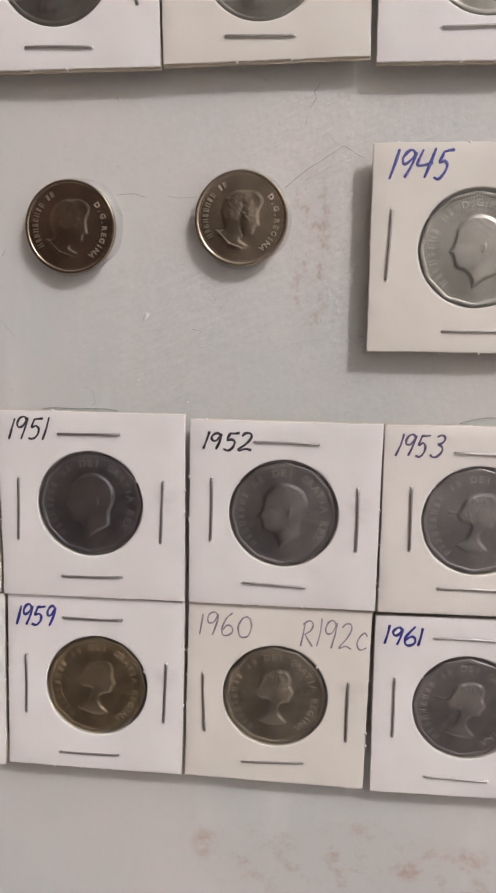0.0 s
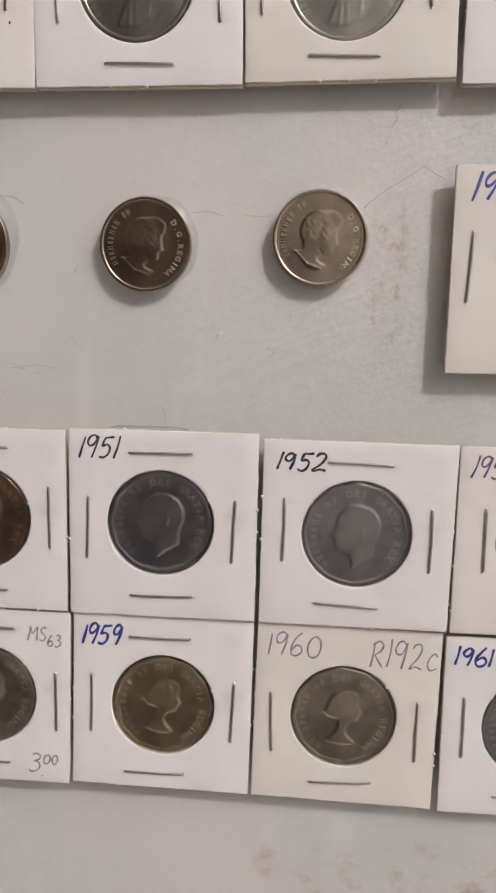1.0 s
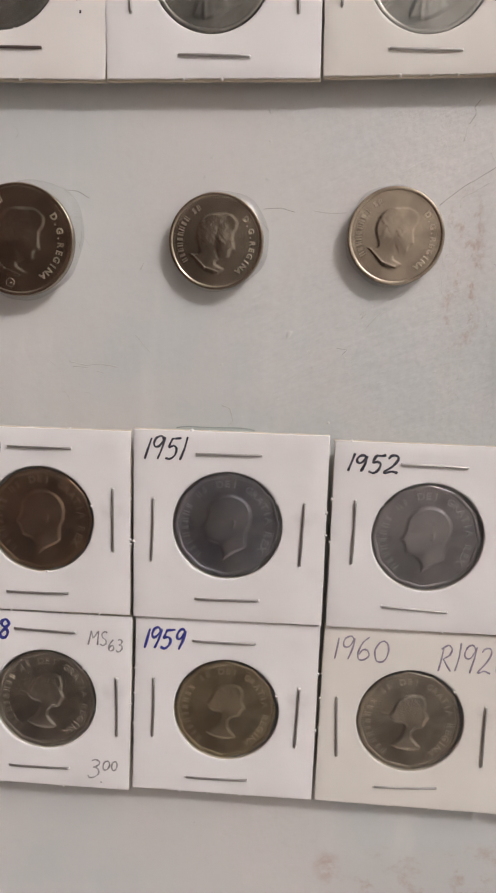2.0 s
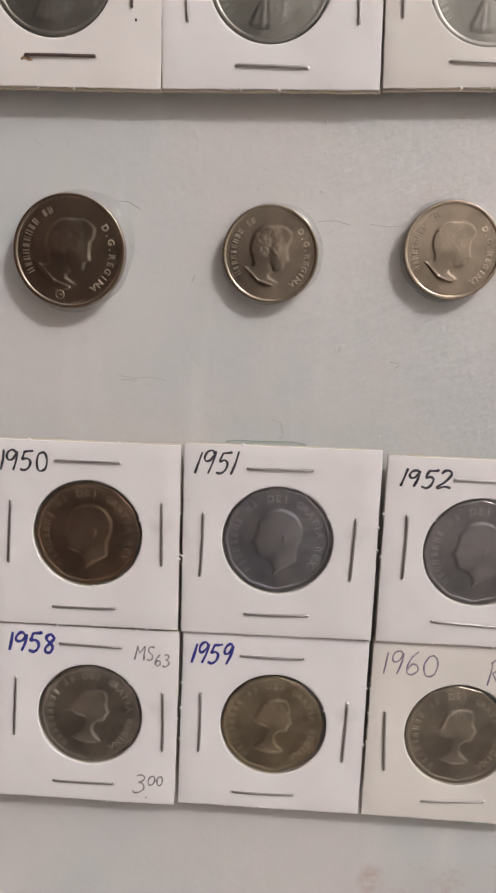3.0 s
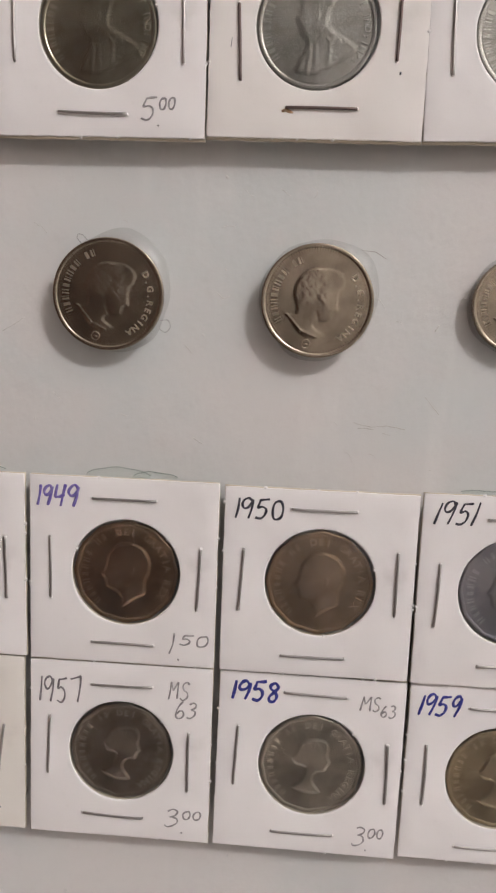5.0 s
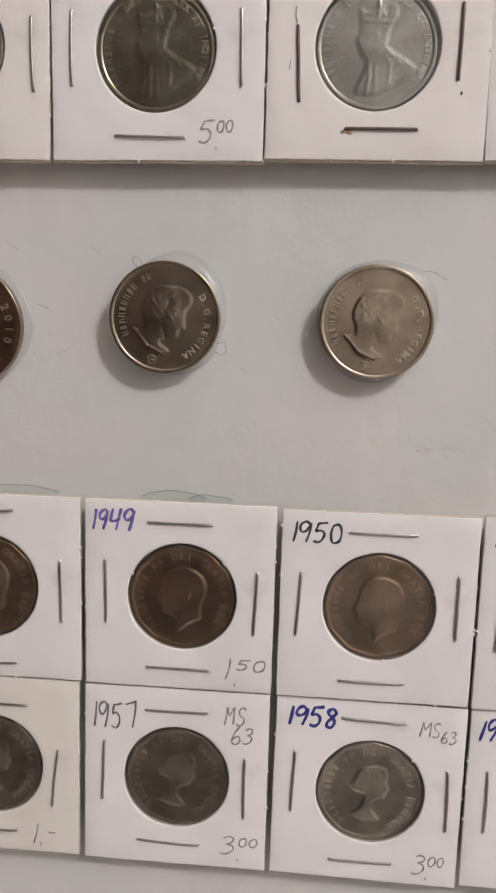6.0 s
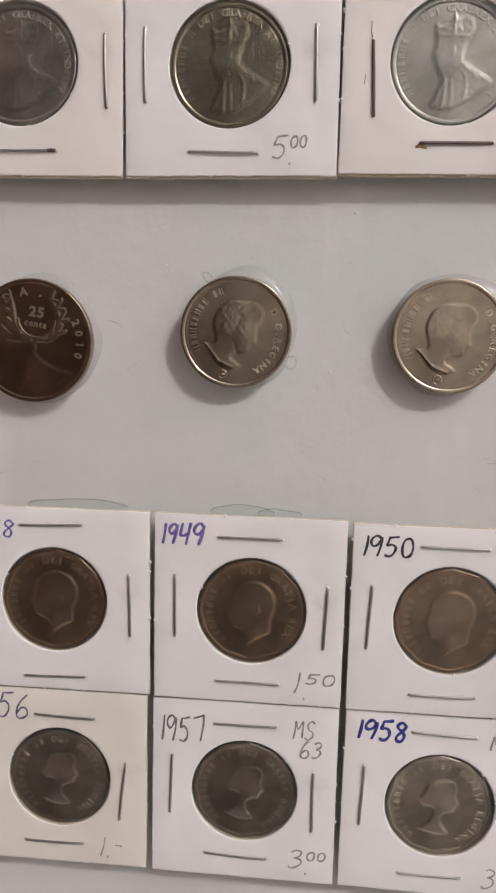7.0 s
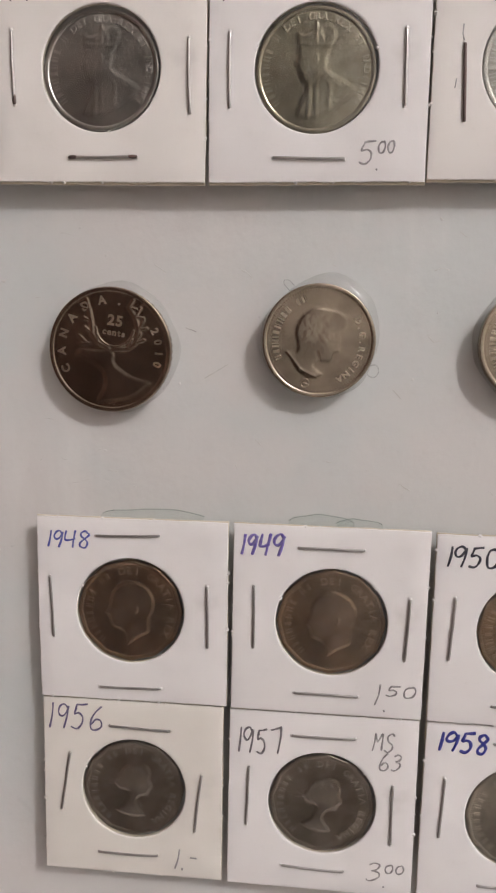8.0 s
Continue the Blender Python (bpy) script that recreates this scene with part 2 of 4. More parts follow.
# ---- coins ----
def ellipse(x, y, cx, cy, rx, ry, turn=0.0):
    a = radians(turn)
    u = ((x - cx) * math.cos(a) + (y - cy) * math.sin(a)) / rx
    w = (-(x - cx) * math.sin(a) + (y - cy) * math.cos(a)) / ry
    return np.clip(1 - u * u - w * w, 0, 1) ** 1.5


def ridge(x, y, ax, ay, bx, by, r):
    t = np.clip(((x - ax) * (bx - ax) + (y - ay) * (by - ay)) / ((bx - ax) ** 2 + (by - ay) ** 2), 0, 1)
    d = np.hypot(x - ax - t * (bx - ax), y - ay - t * (by - ay)) / r
    return np.clip(1 - d * d, 0, 1) ** 1.5


def outline(x, y, pts):
    """Depth inside a closed outline whose corners are rounded off; 0 outside."""
    inside, dist = np.zeros(x.shape, bool), np.full(x.shape, 9.0)
    for (ax, ay), (bx, by) in zip(pts, pts[1:] + pts[:1]):
        t = np.clip(((x - ax) * (bx - ax) + (y - ay) * (by - ay)) / ((bx - ax) ** 2 + (by - ay) ** 2), 0, 1)
        dist = np.minimum(dist, np.hypot(x - ax - t * (bx - ax), y - ay - t * (by - ay)))
        if ay != by:
            inside ^= ((ay > y) != (by > y)) & (x < (bx - ax) * (y - ay) / (by - ay) + ax)
    return np.where(inside, dist, 0.0)


def domed(x, y, pts, *lobes, bevel=0.085, rise=0.3):
    """A low relief with a steep rounded border; broad lobes model its nearly flat top."""
    n, fine = len(pts), []
    for i in range(n):
        p = [np.array(pts[(i + k) % n]) for k in (-1, 0, 1, 2)]
        for u in (0.0, 0.25, 0.5, 0.75):
            q = 0.5 * (2 * p[1] + (p[2] - p[0]) * u + (2 * p[0] - 5 * p[1] + 4 * p[2] - p[3]) * u * u + (3 * p[1] - p[0] - 3 * p[2] + p[3]) * u ** 3)
            fine.append((float(q[0]), float(q[1])))
    d = outline(x, y, fine)
    k = np.clip(d / bevel, 0, 1)
    edge = k * k * (3 - 2 * k)
    top = sum(ellipse(x, y, *lobe) for lobe in lobes)
    return edge * (0.62 + rise * np.clip(top, 0, 1.2))


def tufts(x, y, cx, cy, rx, ry, count, size, seed):
    """Many small rounded knots of relief scattered inside an ellipse."""
    rng, s = random.Random(seed), np.zeros(x.shape)
    for _ in range(count):
        a, q = rng.uniform(0, 6.28), math.sqrt(rng.random())
        s = np.maximum(s, 0.8 * ellipse(x, y, cx + rx * q * math.cos(a), cy + ry * q * math.sin(a), size * rng.uniform(0.5, 0.9), size * rng.uniform(0.9, 1.7), rng.uniform(0, 180)))
    return s


BARE = [(-.37, .36), (-.2, .55), (.06, .61), (.32, .52), (.47, .3), (.48, .05), (.40, -.15), (.38, -.42), (.15, -.55), (-.06, -.70),
        (-.10, -.52), (-.2, -.40), (-.36, -.34), (-.41, -.24), (-.43, -.14), (-.50, -.05), (-.44, .06), (-.40, .18)]
LAUREL = [(.08, .55), (.3, .5), (.37, .34), (.35, .2), (.41, .06), (.35, -.03), (.29, -.15), (.13, -.18), (.09, -.34), (.24, -.56),
          (-.06, -.62), (-.38, -.48), (-.2, -.32), (-.13, -.09), (-.29, -.05), (-.38, .11), (-.31, .27), (-.2, .46)]
CURLED = [(-.05, .6), (.2, .62), (.4, .5), (.42, .32), (.37, .2), (.40, .02), (.43, -.1), (.34, -.16), (.32, -.3), (.12, -.38), (.06, -.44), (.2, -.5),
          (.26, -.56), (.06, -.7), (-.2, -.64), (-.4, -.46), (-.56, -.32), (-.36, -.27), (-.38, -.14), (-.46, .02), (-.46, .22), (-.38, .42), (-.24, .55)]
CROWNED = [(0, .84), (.06, .74), (.22, .76), (.34, .66), (.36, .48), (.27, .32), (.23, .07), (.35, -.04), (.72, -.28), (.55, -.5), (.25, -.70),
           (-.04, -.81), (-.37, -.72), (-.2, -.3), (-.27, -.2), (-.33, -.04), (-.39, .09), (-.33, .28), (-.36, .46), (-.33, .62), (-.12, .62), (-.05, .74)]


# plain rounded reliefs, in coin radii
def bare_bust(x, y):
    s = domed(x, y, BARE, (0.12, 0.22, 0.44, 0.42), (-0.18, -0.12, 0.28, 0.26), (0.16, -0.35, 0.26, 0.32))
    waves = 0.028 * np.sin(52 * (x * 0.5 + y) + 2 * np.sin(7 * x)) * np.clip(ellipse(x, y, 0.12, 0.36, 0.34, 0.24, -20) * 1.5, 0, 1)
    ear = 0.42 * ellipse(x, y, 0.12, 0.03, 0.055, 0.10, -12) - 0.3 * ellipse(x, y, 0.105, 0.03, 0.025, 0.055)
    return s + (waves + ear - 0.10 * ellipse(x, y, -0.26, 0.10, 0.14, 0.05) + 0.16 * ridge(x, y, 0.36, -0.38, -0.04, -0.66, 0.03)
                - 0.10 * ridge(x, y, 0.22, -0.1, -0.1, -0.36, 0.09)) * (s > 0.2)


def laurel_bust(x, y):
    s = domed(x, y, LAUREL, (-0.05, 0.25, 0.36, 0.34), (0.18, 0.08, 0.22, 0.28), (-0.05, -0.48, 0.36, 0.16))
    hair = np.clip(ellipse(x, y, -0.06, 0.30, 0.30, 0.26) * 1.5, 0, 1)
    waves = 0.022 * np.sin(48 * (0.7 * x - y) + 2 * np.sin(8 * x)) * hair + 0.18 * tufts(x, y, -0.22, 0.06, 0.13, 0.12, 9, 0.06, 4)
    leaves = 0.2 * tufts(x, y, -0.02, 0.36, 0.26, 0.06, 10, 0.06, 9) * (s > 0)
    ties = 0.16 * np.maximum(ridge(x, y, -0.34, 0.13, -0.52, 0.17, 0.03), ridge(x, y, -0.34, 0.10, -0.5, 0.07, 0.03))
    neck = 0.30 * ridge(x, y, -0.36, -0.49, -0.05, -0.60, 0.035) + 0.30 * ridge(x, y, -0.05, -0.60, 0.22, -0.56, 0.035)
    return s + ties + (waves + leaves + neck + 0.22 * ridge(x, y, 0.08, -0.16, 0.30, -0.13, 0.04) - 0.10 * ellipse(x, y, 0.26, 0.16, 0.08, 0.05)) * (s > 0.2)


def curled_bust(x, y):
    s = domed(x, y, CURLED, (-0.10, 0.22, 0.42, 0.42), (0.20, -0.02, 0.24, 0.34), (-0.08, -0.52, 0.40, 0.18), bevel=0.075, rise=0.4)
    curls = 0.36 * tufts(x, y, -0.10, 0.24, 0.27, 0.30, 34, 0.085, 3)
    folds = 0.45 * ridge(x, y, -0.48, -0.34, -0.18, -0.56, 0.035) + 0.45 * ridge(x, y, -0.18, -0.56, 0.10, -0.62, 0.035)
    return s + (curls + folds - 0.18 * ellipse(x, y, 0.28, 0.12, 0.10, 0.05) - 0.18 * ridge(x, y, 0.02, -0.2, 0.12, -0.36, 0.05)) * (s > 0.2)


def crowned_bust(x, y):
    s = domed(x, y, CROWNED, (-0.06, 0.10, 0.30, 0.32), (-0.03, 0.55, 0.34, 0.24), (0.12, -0.5, 0.6, 0.42), bevel=0.11)
    robe = 0.0
    for ax, ay, bx, by, q in ((-0.12, -0.3, -0.28, -0.72, 0.2), (-0.09, -0.3, -0.12, -0.76, 0.24), (0.0, -0.32, 0.02, -0.74, 0.16), (0.24, -0.22, 0.24, -0.64, 0.2)):
        robe = robe + q * ridge(x, y, ax, ay, bx, by, 0.05)
    robe = robe + 0.22 * tufts(x, y, 0.26, -0.36, 0.12, 0.28, 14, 0.05, 6) + 0.25 * tufts(x, y, 0.52, -0.24, 0.18, 0.06, 7, 0.05, 8)
    band = 0.18 * ridge(x, y, -0.34, 0.42, 0.29, 0.39, 0.05) + 0.22 * tufts(x, y, -0.05, 0.54, 0.26, 0.06, 9, 0.06, 2)
    crown = band + 0.22 * ridge(x, y, 0.0, 0.45, 0.0, 0.80, 0.04) - 0.32 * ellipse(x, y, 0.17, 0.58, 0.13, 0.11) - 0.28 * ellipse(x, y, -0.2, 0.60, 0.08, 0.08)
    ear = 0.3 * ellipse(x, y, 0.0, 0.17, 0.055, 0.10, -8) - 0.2 * ellipse(x, y, -0.01, 0.17, 0.025, 0.05)
    return s + (robe + crown + ear - 0.10 * ellipse(x, y, -0.24, 0.16, 0.10, 0.05) - 0.16 * ridge(x, y, 0.2, 0.05, -0.10, -0.30, 0.06)) * (s > 0.2)


WEDGE = [(-.57, -.13), (-.48, -.03), (-.2, .0), (.0, .03), (.1, -.04), (.14, -.19), (.4, -.32), (.74, -.39), (.68, -.52), (.45, -.74), (.1, -.86),
         (-.12, -.86), (-.04, -.6), (-.08, -.42), (-.2, -.32), (-.4, -.24), (-.55, -.2)]


def wedge_relief(x, y):
    """A raised wedge below two branching beams and an open ring."""
    s = domed(x, y, WEDGE, (-0.3, -0.1, 0.4, 0.2), (0.2, -0.5, 0.5, 0.4, -25))
    s = s + (0.25 * ellipse(x, y, 0.08, -0.08, 0.06, 0.05)) * (s > 0.2)
    s = np.maximum(s, 0.7 * ellipse(x, y, -0.42, 0.03, 0.15, 0.05, 8))
    s = np.maximum(s, 0.7 * ellipse(x, y, -0.48, 0.11, 0.14, 0.04, -35))
    beams = ([(-.03, .03), (-.2, .08), (-.32, .22), (-.36, .40), (-.42, .58)], [(.08, .03), (.28, .06), (.40, .18), (.42, .40), (.34, .58), (.22, .72)])
    for side, beam in zip((-1, 1), beams):
        for (ax, ay), (bx, by) in zip(beam, beam[1:]):
            s = np.maximum(s, 0.85 * ridge(x, y, ax, ay, bx, by, 0.05))
        for k, (ax, ay) in enumerate(beam[1:]):
            for ox, oy in ((0.13, 0.10 - 0.03 * k), (0.06, 0.16)):
                s = np.maximum(s, 0.75 * ridge(x, y, ax, ay, ax + side * ox, ay + oy, 0.035))
    for k in range(10):
        a0, a1 = radians(190 + 17 * k), radians(207 + 17 * k)
        s = np.maximum(s, 0.6 * ridge(x, y, 0.03 + 0.31 * math.cos(a0), 0.37 + 0.31 * math.sin(a0), 0.03 + 0.31 * math.cos(a1), 0.37 + 0.31 * math.sin(a1), 0.025))
    return s


def coin_body(R, thick, sides, relief, lift, beads, reeds):
    """Rings of a struck disc. The field lies at y = 0, the relief rises towards -y."""
    seg = 480
    rho = np.concatenate([np.linspace(0.012, 0.86, 72), [0.874, 0.888, 0.902, 0.914, 0.926, 0.936, 0.944, 0.97, 0.988, 0.996, 1.0]])
    th = np.arange(seg) * 2 * np.pi / seg
    poly = np.ones(seg)
    if sides:
        step = 2 * np.pi / sides
        poly = np.minimum(math.cos(step / 2) / np.cos((th % step) - step / 2), 0.990) * 1.008
    verts, faces = [(0, -lift * float(relief(np.zeros(1), np.zeros(1))[0]), 0)], []
    for q in rho:
        m = np.clip((q - 0.70) / 0.2, 0, 1)
        r = q * R * (1 - m + m * poly)
        x, z = r * np.cos(th), r * np.sin(th)
        h = lift * relief(x / R, z / R) * np.clip((0.92 - q) / 0.04, 0, 1)
        rim = np.interp(q, [0.926, 0.936, 0.944, 0.988, 0.996, 1.0], [0, 0.11, 0.14, 0.14, 0.10, 0.03])
        if beads and 0.885 < q < 0.93:
            h = h + beads * (np.arange(seg) % 4 < 2)
        verts.extend(zip(x, -(h + rim), z))
    n = len(rho)
    edge = R * poly * (1 + (0.004 * np.sign(np.sin(th * 60)) if reeds else 0))
    for y, k in ((0.12, 1.0), (thick * 0.5, 1.0), (thick - 0.1, 1.0), (thick, 0.985)):
        verts.extend(zip(edge * k * np.cos(th), np.full(seg, y), edge * k * np.sin(th)))
    for k in range(seg):
        faces.append((0, 1 + k, 1 + (k + 1) % seg))
    for i in range(n + 3):
        for k in range(seg):
            a, b = 1 + i * seg + k, 1 + i * seg + (k + 1) % seg
            faces.append((a, b, b + seg, a + seg))
    faces.append(tuple(1 + (n + 3) * seg + k for k in range(seg)))
    return verts, faces


def arc_text(text, R, start, end, rho, size, bars=False, up=0.12):
    """Raised characters along the rim, read clockwise from start to end (degrees)."""
    pieces = []
    shown = [c for c in text]
    for i, ch in enumerate(shown):
        if ch == " ":
            continue
        a = radians(start + (end - start) * (i + 0.5) / len(shown))
        if bars:
            spans = (((-0.22, -0.07), (0.09, 0.22)), ((-0.16, 0.16),), ((-0.2, 0.0), (0.12, 0.2)))[i % 3]
            v, f = joined([box_verts(lo, hi, 0.05, -0.1, 0, 0.7) for lo, hi in spans])
            v = np.array([(p[0], p[2], p[1]) for p in v])
        else:
            v, f, w = glyph(ch, 0.004, 0.05)
            v = v - np.array([w / 2, 0, 0])
        s = size * R / 0.7
        px, pz = v[:, 0] * s, v[:, 1] * s + rho * R - size * R / 2
        yy = -up * (np.where(v[:, 2] < 0, 1.0, -0.3) if bars else np.clip(v[:, 2] / 0.085, -0.3, 1.0))
        t = a - math.pi / 2
        pieces.append((list(zip(px * math.cos(t) - pz * math.sin(t), yy, px * math.sin(t) + pz * math.cos(t))), f))
    return joined(pieces)


def flat_text(text, R, cx, cz, size, up=0.12):
    pieces, x = [], 0.0
    total = sum(glyph(c, 0.004, 0.05)[2] + 0.1 for c in text if c != " ")
    for ch in text:
        v, f, w = glyph(ch, 0.004, 0.05)
        s = size * R / 0.7
        yy = -up * np.clip(v[:, 2] / 0.085, -0.3, 1.0)
        pieces.append((list(zip((v[:, 0] + x - total / 2) * s + cx * R, yy, v[:, 1] * s + cz * R)), f))
        x += w + 0.1
    return joined(pieces)


# kind: radius, thickness, sides, relief, lift, beads, reeds, category words
KINDS = {
    "bare": (10.70, 1.5, 12, bare_bust, 0.28, 0.06, False),
    "laurel": (10.70, 1.5, 12, laurel_bust, 0.28, 0.06, False),
    "crowned": (10.66, 1.5, 0, crowned_bust, 0.145, 0.0, False),
    "curled": (10.6, 1.6, 0, curled_bust, 0.125, 0.025, False),
    "dime": (9.0, 1.3, 0, curled_bust, 0.12, 0.025, True),
    "quarter": (11.95, 1.6, 0, wedge_relief, 0.18, 0.02, True),
}
LEGENDS = {   # text, start, end, radius, size, bars
    "bare": (("XXXXXXXX XX", 232, 118, 0.79, 0.13, True), ("DEI GRATIA REX", 106, -38, 0.79, 0.13, False)),
    "wartime": (("XXXXXXXX XX", 232, 122, 0.79, 0.13, True), ("D:G:REX ET IND:IMP:", 112, -58, 0.79, 0.12, False)),
    "laurel": (("XXXXXXXXX XX", 236, 112, 0.79, 0.12, True), ("DEI GRATIA REGINA", 102, -62, 0.79, 0.12, False)),
    "crowned": (("XXXXXXXX X", 222, 138, 0.84, 0.12, True), ("DEI GRA:REX ET IND:IMP:", 130, -42, 0.84, 0.11, False)),
    "curled": (("XXXXXXXXX XX", 222, 122, 0.77, 0.12, True), ("D.G.REGINA", 48, -50, 0.77, 0.11, False)),
    "dime": (("XXXXXXXXX XX", 222, 122, 0.77, 0.12, True), ("D.G.REGINA", 48, -50, 0.77, 0.11, False)),
    "quarter": (("CANADA.", 222, 76, 0.80, 0.13, False), ("2010", 38, -14, 0.80, 0.12, False)),
}
BODIES = {}


def coin(kind, mat, x, y, z, turn, tip, lean, label, legend=None, category="coin"):
    """A struck coin whose field lies y mm off the wall (negative: out)."""
    if kind not in BODIES:
        BODIES[kind] = part("coin", *coin_body(*KINDS[kind]), mat)
        ob = BODIES[kind]
    else:
        me = BODIES[kind].data.copy()
        me.materials[0] = mat
        ob = new("coin", me)
    ob.matrix_basis = pose(x * MM, y * MM, ORIGIN_Z + z * MM, tip, -turn, lean)
    R = KINDS[kind][0]
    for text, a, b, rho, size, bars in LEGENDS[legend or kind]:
        # letters take the lighter metal, which paints in wear and glint together
        part("lettering", *arc_text(text, R, a, b, rho, size, bars), rubbed_lit(mat), ob, smooth=False)
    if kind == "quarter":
        part("lettering", *flat_text("25", R, 0.03, 0.40, 0.16), rubbed_lit(mat), ob, smooth=False)
        part("lettering", *flat_text("cents", R, 0.03, 0.24, 0.10), rubbed_lit(mat), ob, smooth=False)
    if kind == "curled":
        ring = [(R * (-0.03 + 0.075 * math.cos(w)), -0.02, R * (-0.78 + 0.075 * math.sin(w))) for w in np.linspace(0, 2 * math.pi, 20)]
        part("mint_mark", *joined([tube(ring, 0.13, 6), tube([(R * -0.07, -0.02, R * -0.78), (R * 0.01, -0.02, R * -0.78)], 0.14, 6)]), mat, ob)
    return tagged(ob, label, category, "coins on the display wall")


# ---- card holders ----
def square_ring(w, h, n):
    """n points round a rectangle, starting at angle 0, one exactly on each corner."""
    out = []
    for k in range(n):
        a = 2 * math.pi * k / n
        c, s = math.cos(a), math.sin(a)
        q = 1 / max(abs(c), abs(s))
        out.append((c * q * w / 2, s * q * h / 2))
    return out


def card_layer(w, h, hole, cx, cz, y0, y1, rng, rough_edge):
    """A sheet of card from y0 (front) to y1 (back) with a punched round window and soft, slightly fuzzy edges."""
    n = 128
    outer = square_ring(w, h, n)
    wob = [rng.uniform(-rough_edge, rough_edge) for _ in range(n)]

    def lerp(t, y, grow=0.0):
        ring = []
        for k in range(n):
            a = 2 * math.pi * k / n
            ix, iz = cx + (hole + 0.02 * wob[k]) * math.cos(a), cz + (hole + 0.02 * wob[k]) * math.sin(a)
            ox, oz = outer[k][0] * (1 + wob[k] / w), outer[k][1] * (1 + wob[k] / h)
            ring.append((ix + (ox - ix) * t + grow * math.cos(a), y, iz + (oz - iz) * t + grow * math.sin(a)))
        return ring
    e = 0.10
    rings = [lerp(0, y1), lerp(0, y0 + e), lerp(0, y0 + 0.02, e * 0.6), lerp(0.04, y0), lerp(0.35, y0), lerp(0.7, y0),
             lerp(0.985, y0), lerp(1, y0 + 0.03, -e * 0.3), lerp(1, y0 + e), lerp(1, y1)]
    verts = [p for r in rings for p in r]
    faces = []
    m = len(rings)
    for i in range(m):
        for k in range(n):
            j, q = (i + 1) % m, (k + 1) % n
            faces.append((i * n + k, i * n + q, j * n + q, j * n + k))
    return verts, faces


def nib(x, y, z, r, rng):
    """A torn tuft of paper left by the die."""
    v, f = [], []
    for i in range(5):
        lat = math.pi * i / 4
        for k in range(6):
            a = 2 * math.pi * k / 6
            q = r * rng.uniform(0.7, 1.2)
            v.append((x + q * math.sin(lat) * math.cos(a), y + 0.7 * q * math.cos(lat), z + q * math.sin(lat) * math.sin(a)))
    for i in range(4):
        for k in range(6):
            f.append((i * 6 + k, i * 6 + (k + 1) % 6, (i + 1) * 6 + (k + 1) % 6, (i + 1) * 6 + k))
    return v, f


def glue_pad(rx, rz, y0, y1, cx, cz, rng, swell=0.0, at=45):
    """A lumpy pad of set glue between the wall and what it carries; it swells out on one side."""
    seg, verts, faces = 48, [], []
    ph = [rng.uniform(0, 6.28) for _ in range(4)]
    lay = [(y1 + u * (y0 - y1), q) for u, q in ((0.0, 0.84), (0.03, 0.92), (0.12, 0.975), (0.3, 1.01), (0.6, 1.03), (0.85, 1.06), (0.93, 1.10), (1.0, 1.12))]
    for y, q in lay:
        for k in range(seg):
            a = 2 * math.pi * k / seg
            w = 1 + 0.02 * math.sin(3 * a + ph[0]) + 0.015 * math.sin(5 * a + ph[1]) + 0.01 * math.sin(9 * a + ph[2])
            w += swell * max(0.0, math.cos(a - radians(at))) ** 3
            verts.append((cx + rx * q * w * math.cos(a), y, cz + rz * q * w * math.sin(a)))
    for i in range(len(lay) - 1):
        for k in range(seg):
            a, b = i * seg + k, i * seg + (k + 1) % seg
            faces.append((a, b, b + seg, a + seg))
    faces.append(tuple(range(seg)))
    faces.append(tuple((len(lay) - 1) * seg + k for k in range(seg)))
    return verts, faces


def glue_bead(half, rise, cx, cz, rng):
    """A wavy run of glue squeezed out behind a card's top edge."""
    n, m, verts, faces = 41, 9, [], []
    p1, p2 = rng.uniform(0, 6), rng.uniform(0, 6)
    for i in range(n):
        u = -1 + 2 * i / (n - 1)
        top = rise * (1 - abs(u) ** 5) * (0.84 + 0.16 * math.sin(4.2 * u + p1) + 0.04 * math.sin(9 * u + p2)) + 0.05
        for k in range(m):
            a = math.pi / 2 * k / (m - 1)
            verts.append((cx + half * u, 0.2 - 1.9 * math.sin(a) ** 0.8, cz - 0.6 + (top + 0.6) * math.cos(a) ** 0.7))
    for i in range(n - 1):
        for k in range(m - 1):
            faces.append((i * m + k, i * m + k + 1, (i + 1) * m + k + 1, (i + 1) * m + k))
    rim = tube([(verts[i * m][0], -0.04, verts[i * m][2]) for i in range(n)], 0.11, 6)
    return (verts, faces), rim


def staple_wire(rng, length=12.8):
    """A crown of wire lying on the card, its ends bent through it."""
    h, bow = length / 2, rng.uniform(-0.12, 0.12)
    path = [(-h, 0.30, 0), (-h, 0.02, 0), (-h + 0.12, -0.16, 0.0), (-h + 0.45, -0.24, 0)]
    for k in range(1, 8):
        u = -1 + 2 * k / 8
        path.append((u * (h - 0.45), -0.26 - 0.05 * math.cos(u * 1.5), bow * (1 - u * u) + rng.uniform(-0.025, 0.025)))
    path += [(h - 0.45, -0.24, 0), (h - 0.12, -0.16, 0), (h, 0.02, 0), (h, 0.30, 0)]
    return tube(path, 0.28, 8, 0.7)


def placed(ob, x, y, z, turn):
    ob.matrix_basis = pose(x * MM, y * MM, z * MM, 0, -turn, 0)
    return ob


